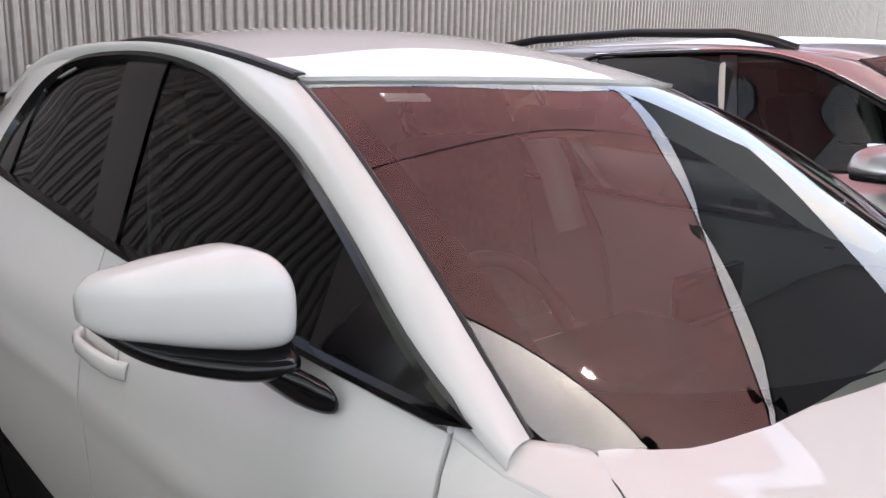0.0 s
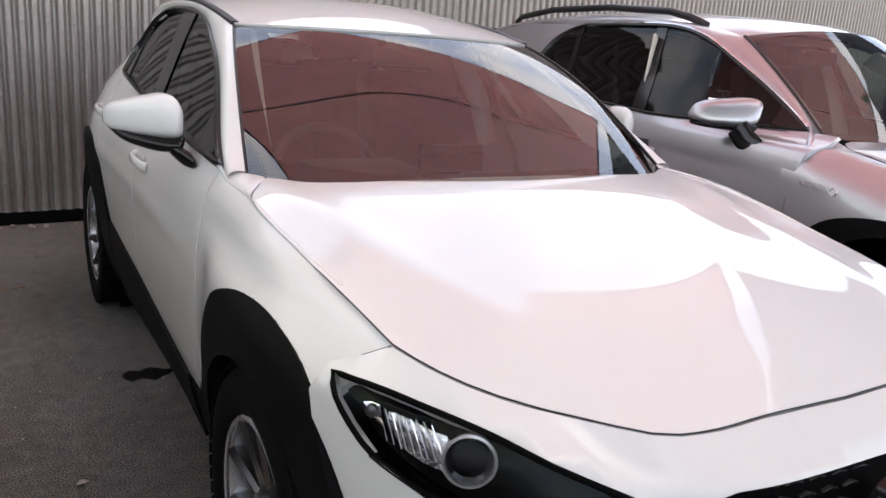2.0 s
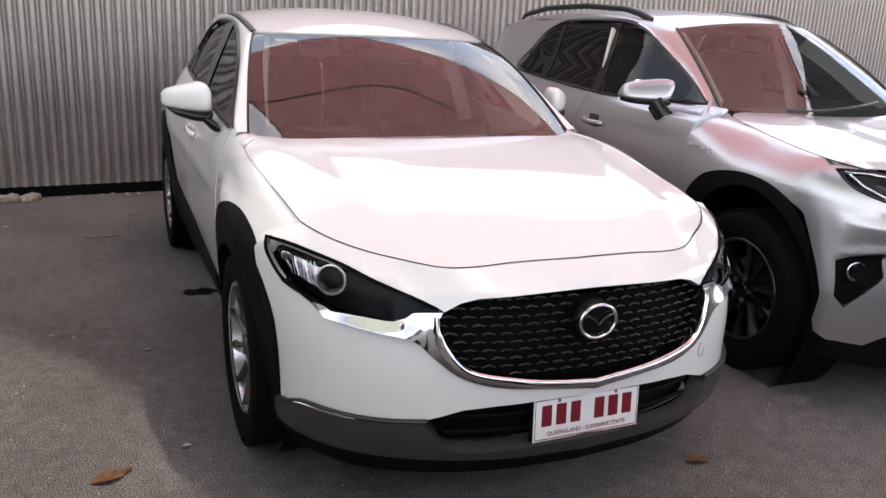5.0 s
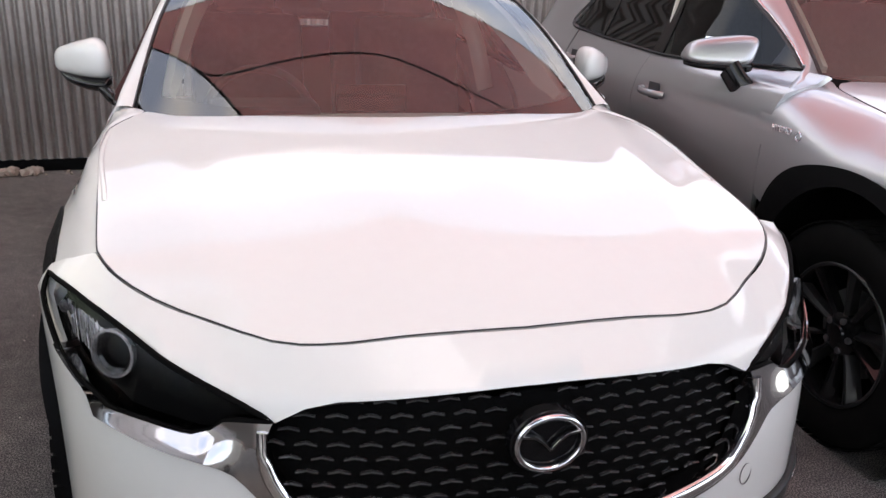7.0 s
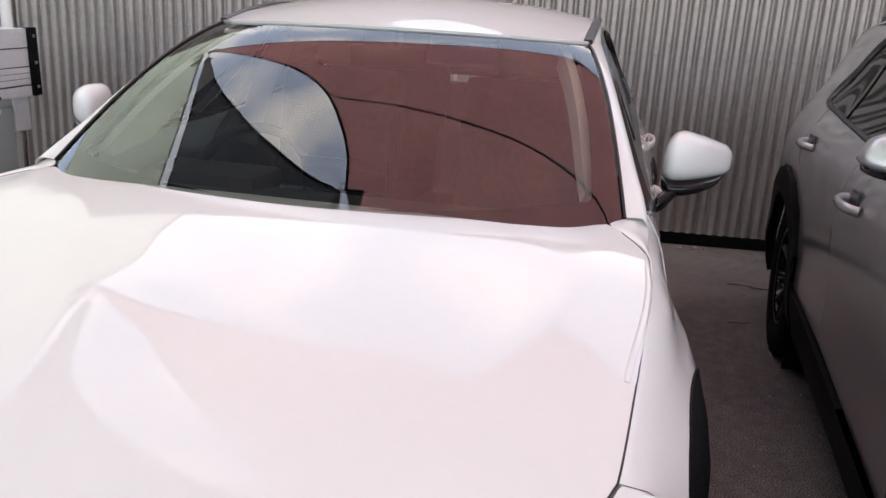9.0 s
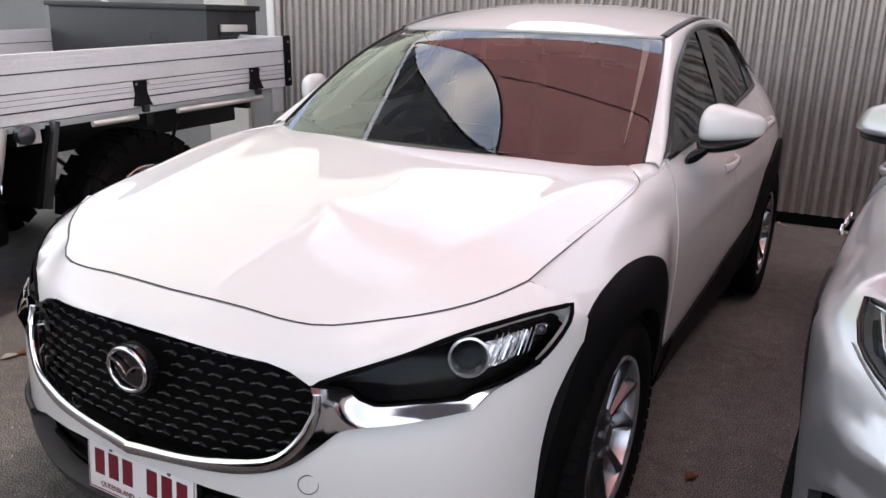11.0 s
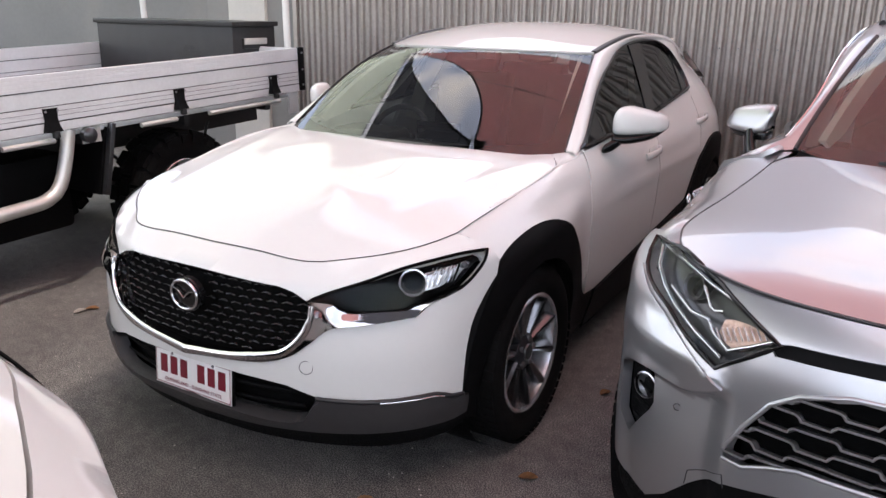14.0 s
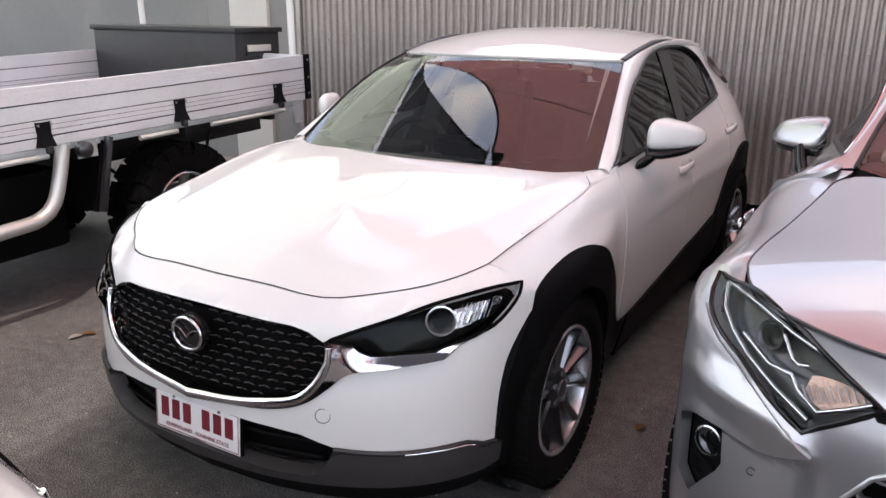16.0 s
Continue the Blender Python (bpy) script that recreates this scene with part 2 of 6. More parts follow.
def box(bm, centre, size, bevel=0.0, m=None):
    """A bevelled block added to the bmesh."""
    mm = (m or Matrix.Identity(4)) @ Matrix.Translation(centre) @ Matrix.Diagonal((*size, 1))
    g = bmesh.ops.create_cube(bm, size=1, matrix=mm)
    if bevel:
        es = list({e for v in g["verts"] for e in v.link_edges})
        bmesh.ops.bevel(bm, geom=es, offset=bevel, segments=2, affect="EDGES", profile=0.6)
    return bm


def block(name, centre, size, mat, parent, label="", bevel=0.004, m=None):
    return part(name, box(bmesh.new(), centre, size, bevel, m), mat, parent, label)


def letters(name, text, size, mat, parent, m, label="", depth=0.001):
    """Raised writing in the built-in font, turned into a mesh."""
    cu = bpy.data.curves.new(name, "FONT")
    cu.body, cu.size, cu.extrude, cu.align_x, cu.align_y = text, size, depth, "CENTER", "CENTER"
    tmp = new(name + "_curve", cu)
    bpy.context.view_layer.update()
    me = bpy.data.meshes.new_from_object(tmp.evaluated_get(bpy.context.evaluated_depsgraph_get()))
    bpy.data.objects.remove(tmp)
    me.materials.clear()
    me.materials.append(mat)
    ob = new(name, me)
    ob.parent = parent
    ob.matrix_local = m
    return tagged(ob, label)

# ---- ground and walls ----
def asphalt():
    """Worn asphalt: dark binder, pale aggregate in many sizes, stains and fine relief."""
    m = material("worn_asphalt", (0.066, 0.0635, 0.061), 0.85, scale=1.1, colour2=(0.142, 0.136, 0.130))
    nt = m.node_tree
    b, tc = nt.nodes["Principled BSDF"], nt.nodes["Texture Coordinate"]
    base = b.inputs["Base Color"].links[0].from_socket
    grain, stone, edge, mx, mx2, bp, bp2 = (nt.nodes.new(k) for k in ("ShaderNodeTexNoise", "ShaderNodeTexVoronoi", "ShaderNodeValToRGB", "ShaderNodeMix", "ShaderNodeMix", "ShaderNodeBump", "ShaderNodeBump"))
    grain.inputs["Scale"].default_value, grain.inputs["Detail"].default_value = 210, 9
    stone.inputs["Scale"].default_value = 120
    tone = nt.nodes.new("ShaderNodeValToRGB")
    tone.color_ramp.elements[0].position, tone.color_ramp.elements[1].position = 0.44, 0.60
    tone.color_ramp.elements[0].color, tone.color_ramp.elements[1].color = (0.30, 0.295, 0.29, 1), (2.3, 2.25, 2.2, 1)
    edge.color_ramp.elements[0].position, edge.color_ramp.elements[1].position = 0.10, 0.22
    edge.color_ramp.elements[0].color, edge.color_ramp.elements[1].color = (1, 1, 1, 1), (0, 0, 0, 1)
    pick = nt.nodes.new("ShaderNodeMath")
    pick.operation = "MULTIPLY"
    rare = nt.nodes.new("ShaderNodeValToRGB")
    rare.color_ramp.elements[0].position, rare.color_ramp.elements[1].position = 0.62, 0.74
    mx.data_type = mx2.data_type = "RGBA"
    mx.blend_type = "MULTIPLY"
    mx.inputs[0].default_value = 1.0
    mx2.inputs[7].default_value = (0.27, 0.255, 0.24, 1)
    bp.inputs["Strength"].default_value, bp.inputs["Distance"].default_value = 0.7, 0.004
    bp2.inputs["Strength"].default_value, bp2.inputs["Distance"].default_value = 0.5, 0.003
    for u, v in ((tc.outputs["Object"], grain.inputs["Vector"]), (tc.outputs["Object"], stone.inputs["Vector"]), (grain.outputs[0], tone.inputs[0]), (base, mx.inputs[6]), (tone.outputs[0], mx.inputs[7]), (stone.outputs["Distance"], edge.inputs[0]), (stone.outputs["Color"], rare.inputs[0]), (edge.outputs[0], pick.inputs[0]), (rare.outputs[0], pick.inputs[1]), (pick.outputs[0], mx2.inputs[0]), (mx.outputs[2], mx2.inputs[6]), (mx2.outputs[2], b.inputs["Base Color"]), (grain.outputs[0], bp.inputs["Height"]), (stone.outputs["Distance"], bp2.inputs["Height"]), (bp.outputs[0], bp2.inputs["Normal"]), (bp2.outputs[0], b.inputs["Normal"])):
        nt.links.new(u, v)
    return m


ASPHALT = asphalt()
bm = bmesh.new()
bmesh.ops.create_grid(bm, x_segments=2, y_segments=2, size=400)
ground = part("ground", bm, ASPHALT, None)
tagged(ground, "worn dark grey asphalt of a car yard", "ground", kind="structure")
IRON = material("weathered_corrugated_steel", (0.25, 0.226, 0.212), 0.38, metal=0.5, scale=2.2, colour2=(0.335, 0.305, 0.287), rough_vary=0.1)
WALL_TURN = 4.85
wall_m = pose(0, 3.09, 0, 0, 0, WALL_TURN)
wall = tagged(new("wall_north"), "grey-brown corrugated steel wall", "wall", kind="structure")
wall.matrix_world = wall_m
PITCH, WALL_H = .076, 3.3
vs, fs, nn = [], [], 120
for i in range(nn + 1):
    x = .76 * i / nn
    y = -.016 * max(-1, min(1, 1.7 * math.cos(2 * math.pi * x / PITCH) + .35))
    for z in (0.095, WALL_H):
        vs.append((x, y, z))
for i in range(nn):
    fs.append((2 * i, 2 * i + 2, 2 * i + 3, 2 * i + 1))
sheet_mesh = bpy.data.meshes.new("sheet")
sheet_mesh.from_pydata(vs, [], fs)
sheet_mesh.shade_smooth()
sheet_mesh.materials.append(IRON)
for k in range(-5, 24):
    o = new("sheet", sheet_mesh)
    o.parent, o.location = wall, (k * .76, -.0015 * (k % 2), 0)
block("backing", (7, .06, WALL_H / 2), (21.6, .06, WALL_H - .3), BLACK_PLASTIC, wall)
block("ground_channel", (7, .045, .045), (21.6, .06, .09), BLACK_PLASTIC, wall)
# roofing screws in two rows
screws = bmesh.new()
for z in (.28, 1.32, 2.36):
    for i in range(-25, 115):
        g = bmesh.ops.create_cone(screws, segments=6, radius1=.008, radius2=.005, depth=.008, cap_ends=True, matrix=Matrix.Translation((i * .152, -.0195, z)) @ Matrix.Rotation(radians(90), 4, "X"))
tagged(part("screw", screws, STEEL, wall, flat=True), "rows of roofing screws", kind="stuff")
PAINTED = material("grey_painted_wall", (0.17, 0.17, 0.167), 0.7, vary=0.06, scale=1.5, bump=0.2, bump_scale=60)
ADDED_PALE = material("pale_added_wall_paint", (0.62, 0.60, 0.57), 0.6, vary=0.06, scale=1.5)
PALE = material("pale_painted_frame", (0.42, 0.41, 0.39), 0.6, vary=0.05, scale=3)
west = tagged(new("wall_west"), "flat grey painted wall with pale frames", "wall", kind="structure")
west.matrix_world = pose(0, 3.09, 0, 0, 0, WALL_TURN)
block("wall_face", (-8.9, .12, 1.4), (10.2, .12, 2.8), PAINTED, west)
block("frame_post", (-4.53, .04, 1.4), (.50, .06, 2.8), PALE, west)
block("frame_post", (-4.94, .045, 1.4), (.30, .05, 2.8), PAINTED, west)
block("frame_edge", (-3.84, .0, 1.4), (.05, .10, 2.8), IRON, west)
# unseen walls, added to close the yard and send pale light to the cars
yard = tagged(new("added_yard_walls"), "unseen low pale yard walls added around the car park", "wall", kind="structure")
block("yard_wall", (-14.1, -8, 1.0), (.2, 24, 2.0), ADDED_PALE, yard)
block("yard_wall", (18.2, -8, 1.0), (.2, 24, 2.0), ADDED_PALE, yard)
block("yard_wall", (2, -13.1, 1.0), (32, .2, 2.0), ADDED_PALE, yard)

# ---- shade sails over the yard ----
def cloth(name, colour, through_colour, holes):
    """Woven shade cloth: a diffuse face, light through the threads and tiny gaps."""
    m = bpy.data.materials.new(name)
    m.use_nodes = True
    nt = m.node_tree
    nt.nodes.clear()
    out, add, d, t, tr, mx = (nt.nodes.new(k) for k in ("ShaderNodeOutputMaterial", "ShaderNodeAddShader", "ShaderNodeBsdfDiffuse", "ShaderNodeBsdfTranslucent", "ShaderNodeBsdfTransparent", "ShaderNodeMixShader"))
    tc, n, rp = nt.nodes.new("ShaderNodeTexCoord"), nt.nodes.new("ShaderNodeTexNoise"), nt.nodes.new("ShaderNodeMix")
    rp.data_type = "RGBA"
    n.inputs["Scale"].default_value, n.inputs["Detail"].default_value = 2.4, 7
    rp.inputs[6].default_value, rp.inputs[7].default_value = (*[v * .55 for v in through_colour], 1), (*[min(1, v * 1.5) for v in through_colour], 1)
    d.inputs[0].default_value, mx.inputs[0].default_value = (*colour, 1), holes
    for a, b in ((tc.outputs["Object"], n.inputs["Vector"]), (n.outputs[0], rp.inputs[0]), (rp.outputs[2], t.inputs[0]), (d.outputs[0], add.inputs[0]), (t.outputs[0], add.inputs[1]), (add.outputs[0], mx.inputs[1]), (tr.outputs[0], mx.inputs[2]), (mx.outputs[0], out.inputs[0])):
        nt.links.new(a, b)
    return m


RED_CLOTH = cloth("red_shade_cloth", (0.18, 0.05, 0.045), (0.30, 0.115, 0.105), 0.08)
PALE_CLOTH = cloth("cream_shade_cloth", (0.46, 0.48, 0.38), (0.36, 0.40, 0.31), 0.06)
DARK_CLOTH = cloth("charcoal_shade_cloth", (0.015, 0.015, 0.017), (0.022, 0.022, 0.025), 0.025)


def sail_height(x, y):
    """The sails lie in one leaning plane, lower towards the wall."""
    return 6.52 - .053 * x - .20 * (y + 1)


def shade_sail(label, mat, outline, corners, anchors=()):
    """A stretched sail with hollow edges, webbing hems, patches and shackles at the corners, which are numbered."""
    sail = thing("shade_sail", label, "shade sail", "shade sails over the yard")
    rim = [Vector((p.x, p.y, sail_height(p.x, p.y))) for p in rounded(outline, .2, True, corners)]
    V = [Vector((*outline[i], sail_height(*outline[i]))) for i in corners]
    mid = sum(rim, Vector()) / len(rim)
    flat = [Vector((p.x, p.y)) for p in rim]

    def hang(x, y):
        d = min((p.x - x) ** 2 + (p.y - y) ** 2 for p in flat) ** .5
        return (x, y, sail_height(x, y) - .06 * (1 - math.exp(-1.2 * d)))
    panel("canopy", hang, flat, mat, sail, "", .4, flange=0, heart=(0, 0, 0))
    part("hem", sweep(bmesh.new(), rim, [(-.022, -.004), (.022, -.004), (.022, .004), (-.022, .004)], (0, 0, 1), True), SEAL, sail, "black webbing hem")
    for p in V:
        w = mid - p
        w.z = 0
        w.normalize()
        q = Vector((-w.y, w.x, 0))
        bm = bmesh.new()
        low = [bm.verts.new((c.x, c.y, sail_height(c.x, c.y) - .012)) for c in (p, p + w * .26 + q * .15, p + w * .34, p + w * .26 - q * .15)]
        bm.faces.new(low)
        bmesh.ops.solidify(bm, geom=bm.faces[:], thickness=.006)
        part("corner_patch", bm, SEAL, sail, "black corner patch", flat=True)
        part("shackle", sweep(bmesh.new(), [p - w * .06 + Vector((.05 * math.cos(a), .05 * math.sin(a), 0)) for a in [2 * math.pi * i / 14 for i in range(14)]], circle(.009, 6), (0, 0, 1), True), STEEL, sail)
        part("stay", sweep(bmesh.new(), [p - w * .1, p - w * .6 + Vector((0, 0, .05))], circle(.006, 6)), STEEL, sail, "thin steel stay")
    for i, end in anchors:
        part("stay", sweep(bmesh.new(), [Vector((*outline[i], sail_height(*outline[i]))), Vector(end)], circle(.006, 6)), STEEL, sail, "long steel stay down to the added yard wall")
    return sail


# the sails' unseen southern reach to y -11.5 is added to block sky light
red_sail = shade_sail("dark red woven shade sail stretched over the cars", RED_CLOTH, [(-5.6, 4.75), (-4.4, 4.15), (-3.4, 3.82), (-2.2, 3.5), (-1.1, 3.35), (-.2, 3.45), (.5, 3.7), (1.33, 4.2), (1.9, 3.55), (2.5, 3.12), (3.4, 2.85), (4.3, 2.72), (5.3, 2.75), (6.2, 2.9), (7.2, 3.25), (8.0, 3.6), (6.35, 1.0), (5.85, -.3), (5.63, -.95), (5.26, -1.78), (4.95, -2.6), (4.6, -3.35), (4.25, -4.6), (4.2, -11.5), (1.9, -11.5), (1.75, -5.0), (1.41, -3.45), (1.25, -2.75), (.84, -2.08), (.40, -1.60), (-.1, -1.15), (-.7, -.55), (-1.22, .10), (-1.35, .50), (-1.68, .95), (-2.25, 1.62), (-3.05, 2.42), (-4.2, 3.45)], (0, 7, 15, 18, 21, 23, 24, 26, 32))
tube("seam_cable", [Vector((x, y, sail_height(x, y) - .075)) for x, y in rounded([(-2.3, 1.66), (-2.0, 1.40), (-1.5, 1.24), (-.6, 1.14), (.3, 1.10), (1.1, 1.10), (1.8, 1.06), (2.6, 1.04), (3.4, 1.08), (4.4, 1.08), (6.3, 1.0)], .15, False)], .016, SEAL, red_sail, "black cable under the cloth", 6)
shade_sail("charcoal woven shade sail stretched beside the red one", DARK_CLOTH, [(-5.42, 4.25), (-4.72, 2.68), (-3.95, 1.68), (-3.3, 1.08), (-2.6, .60), (-1.95, .26), (-1.32, .06), (-1.12, -1.1), (-.80, -2.3), (-.25, -3.6), (.25, -5.0), (.75, -7.5), (1.2, -11.5), (-4.9, -11.5), (-5.03, -2.0), (-5.08, 1.3), (-5.15, 2.4)], (0, 6, 12, 13))
shade_sail("cream woven shade sail stretched over the truck", PALE_CLOTH, [(-5.62, 4.35), (-5.36, 2.4), (-5.33, 0), (-5.3, -11.5), (-11.5, -11.5), (-11.5, 8.5), (-5.2, 8.5), (-5.25, 6.0), (-5.75, 4.8)], (0, 3, 4, 5, 6, 8), [(4, (-14.1, -11.8, 1.98)), (5, (-14.1, 3.5, 1.98))])
shade_sail("charcoal woven shade sail stretched over the silver car", DARK_CLOTH, [(8.35, 3.45), (6.82, .87), (6.15, -.3), (5.70, -.95), (5.68, -1.4), (5.58, -2.0), (5.3, -2.8), (4.78, -3.45), (4.45, -4.6), (4.4, -11.5), (12.5, -11.5), (13, 2.6), (11.0, 2.5), (9.6, 2.85)], (0, 3, 7, 9, 10, 11), [(10, (18.2, -11.8, 1.98)), (11, (18.2, 3.5, 1.98))])

# ---- the white car: y runs from its nose (negative) to its tail, x to its left side ----
PLAN = [(-1.9, .835), (-1.68, .868), (-1.33, .888), (-.8, .876), (0, .872), (.8, .885), (1.33, .893), (1.55, .868), (1.8, .815), (2.1, .69)]
DOOR = [(.2, -.075), (.40, -.02), (.55, -.006), (.70, 0), (.85, -.01), (.95, -.033), (1.0, -.058), (1.05, -.085), (1.2, -.155), (1.35, -.226), (1.42, -.262), (1.5, -.315)]
FEND = [(.2, -.05), (.50, -.008), (.70, 0), (.80, -.014), (.86, -.037), (.90, -.062), (.93, -.09), (.95, -.118), (.97, -.16)]
EDGE = [(-2.1, .80), (-1.69, .890), (-1.4, .945), (-1.2, .975), (-1.0, 1.0), (-.8, 1.012)]
NOSE_X = [(0, 0), (.3, .30), (.5, .493), (.7, .672), (.85, .775), (1.0, .842), (1.12, .878), (1.2, .896)]
NOSE_Y = [(0, -2.205), (.3, -2.175), (.5, -2.115), (.7, -2.01), (.85, -1.895), (1.0, -1.757), (1.12, -1.64), (1.2, -1.56)]
NOSE_BACK = [(.2, .03), (.3, -.01), (.45, -.02), (.6, -.012), (.7, .012), (.78, .045), (.84, .095), (.90, .16)]
BONNET_MID = [(-2.12, .802), (-2.068, .828), (-2.0, .857), (-1.85, .903), (-1.6, .953), (-1.3, .995), (-1.0, 1.033), (-.8, 1.045)]
BONNET_RIM = [(-2.1, .752), (-2.0, .760), (-1.94, .785), (-1.892, .816), (-1.825, .848), (-1.778, .867), (-1.69, .890), (-1.4, .945), (-1.2, .976), (-1.0, 1.004), (-.8, 1.02)]
BROW = [(0, .768), (.2, .762), (.35, .754), (.41, .744), (.456, .738), (.536, .756), (.614, .786), (.715, .817), (.866, .834), (1.0, .84)]
LID_X = [(0, 0), (.22, .22), (.40, .40), (.45, .447), (.56, .548), (.68, .642), (.80, .712), (.95, .753), (1.05, .775)]
LID_Y = [(0, -2.070), (.22, -2.062), (.40, -2.046), (.45, -2.028), (.56, -1.946), (.68, -1.870), (.80, -1.788), (.95, -1.698), (1.05, -1.64)]
ROOF_EDGE_X = [(-.125, .594), (.1, .60), (.4, .598), (.8, .592), (1.2, .555), (1.6, .50), (2.0, .44)]
ROOF_EDGE_Z = [(-.125, 1.406), (.05, 1.44), (.3, 1.472), (.6, 1.482), (.9, 1.475), (1.2, 1.45), (1.6, 1.385), (2.0, 1.30)]
ROOF_MID = [(-.33, 1.420), (-.1, 1.478), (.2, 1.525), (.5, 1.54), (.9, 1.532), (1.3, 1.495), (1.7, 1.43), (2.0, 1.36)]


def car_side(y, z):
    f = (1 - smooth(-1.0, -.5, y)) * (1 - smooth(1.0, 1.05, z))
    s = .95 - interp(EDGE, y)
    return interp(PLAN, y) + f * .034 * smooth(-1.55, -1.1, y) * smooth(.84, .95, z + s) + f * interp(FEND, z + s * smooth(.5, .85, z)) + (1 - f) * interp(DOOR, z) + .006 * math.exp(-((z - .80 - .02 * y) / .035) ** 2) * smooth(-.9, -.2, y) + smooth(-1.64, -1.36, y) * (1 - smooth(-1.08, -.74, y)) * (.012 * (1 - smooth(.76, .90, z)) + .012 * math.exp(-((z + s * .7 - .82) / .055) ** 2)) + .012 * smooth(-1.9, -1.65, y) * (1 - smooth(-1.05, -.80, y)) * (1 - smooth(.78, .90, z + s)) - .10 * smooth(.75, 1.75, y) * smooth(1.06, 1.36, z)


def side_of(sign):
    return lambda y, z: (sign * car_side(y, z), y, z)


def car_bonnet(x, y):
    a = abs(x)
    r = min(1.2, a / .765)
    mid, rim = interp(BONNET_MID, y), interp(BONNET_RIM, y)
    ridge = interp([(-2.05, .475), (-1.75, .525), (-1.4, .605), (-1.1, .67)], y)
    return (x, y, rim + (mid - rim) * (1 - r ** 2.2) + .005 * math.exp(-((a - ridge) / .06) ** 2))


def car_nose(s, z):
    a = abs(s)

    def base(z):
        x = interp(NOSE_X, a) - .06 * smooth(.80, .90, z) * smooth(.5, .9, a) - .03 * smooth(.35, .2, z) * smooth(.6, 1, a)
        return Vector((x, interp(NOSE_Y, a) + interp(NOSE_BACK, z) * (1 - smooth(.75, 1.15, a)), z))
    p = base(z)
    if z > .72 and a < 1.06:
        lid = Vector(car_bonnet(interp(LID_X, a), interp(LID_Y, a)))
        low = min(interp(BROW, a), lid.z - .02)
        if z > low:
            q = base(low).lerp(lid, (z - low) / (lid.z - low))
            p = p.lerp(Vector((q.x, q.y, z)), 1 - smooth(.97, 1.06, a))
    return (math.copysign(p.x, s), p.y, z)


def car_roof(u, y):
    xe, ze = interp(ROOF_EDGE_X, y), interp(ROOF_EDGE_Z, y)
    y2 = y if y > .4 else y - .205 * (1 - u * u) * (1 - smooth(-.125, .4, y))
    z2 = ze + (interp(ROOF_MID, y2) - ze) * (1 - abs(u) ** 2.2)
    k = 1 - smooth(-.125, .45, y)
    lip = Vector(car_screen(u, 1.0))
    return (u * xe, y2 + (lip.y - .006 + .205 * (1 - u * u) + .125) * k, z2 + (lip.z + .003 - (1.406 + (interp(ROOF_MID, -.125 - .205 * (1 - u * u)) - 1.406) * (1 - abs(u) ** 2.2))) * k)


def screen_edge(w):
    return Vector((.744 - .15 * w, -.788 + .663 * w, 1.031 + .375 * w)) + Vector((.35, -.55, .75)) * ((.035 - .0105 * (1 - 2 * w)) * 4 * w * (1 - w))


def car_screen(u, w):
    e = screen_edge(w)
    k = 1 - 2 * w
    mid = Vector((0, -1.068 + .738 * w, 1.0 + .417 * w)) + Vector((0, -.55, .83)) * ((.0216 - .0135 * k + .0066 * k * k) * 4 * w * (1 - w))
    q = .808 * abs(u) ** 1.908 + .192 * abs(u) ** 6
    dent = -.0049 * 16 * w * (1 - w) * (u * u - u ** 4)
    return (u * e.x, mid.y + (e.y - mid.y) * q - .55 * dent, mid.z + (e.z - mid.z) * q + .83 * dent)


DLO_TOP = [(-.735, 1.043), (-.60, 1.10), (-.42, 1.20), (-.23, 1.292), (-.05, 1.354), (.12, 1.407), (.33, 1.438), (.55, 1.447)]
DLO_END = [(.78, 1.434), (.95, 1.385), (1.05, 1.31), (1.09, 1.24), (1.075, 1.165)]
DLO_BELT = [(.95, 1.150), (.64, 1.120), (.37, 1.094), (.11, 1.072), (-.24, 1.058), (-.50, 1.048)]
ARCH_FRONT = [(-1.785, .33), (-1.78, .46), (-1.768, .55), (-1.737, .638), (-1.655, .737), (-1.545, .810), (-1.41, .846), (-1.29, .855), (-1.18, .843), (-1.07, .80), (-.99, .722), (-.89, .60), (-.80, .44), (-.74, .395), (-.64, .388)]
ARCH_REAR = [(.75, .545), (.86, .68), (.95, .76), (1.1, .84), (1.27, .872), (1.45, .86), (1.65, .78), (1.8, .66), (1.9, .5)]
HUB_Y, HUB_Z = 1.3275, .345


def arc(y, r, a0, a1, n=18, z=HUB_Z):
    return [(y + r * math.cos(radians(a0 + (a1 - a0) * i / n)), z + r * math.sin(radians(a0 + (a1 - a0) * i / n))) for i in range(n + 1)]


def mirrored(half):
    """A closed loop from its half, which runs from the middle line back to it."""
    return [(-a, b) for a, b in half[::-1] if a > 1e-6] + [p for p in half]


def wing_face(s, z):
    """The chrome wing leans back under the headlight: its lower lip stands a little proud."""
    p, a = Vector(car_nose(s, z)), abs(s)
    q = smooth(.635, .705, z)
    d = .018 * (1 - q) * smooth(.50, .58, a) * (1 - smooth(.80, .90, a))
    e = Vector(car_nose(s + math.copysign(.004, s or 1), z)) - Vector(car_nose(s - math.copysign(.004, s or 1), z))
    n = Vector((-e.y, e.x, 0)).normalized()
    if n.y > 0:
        n.negate()
    return p + n * d


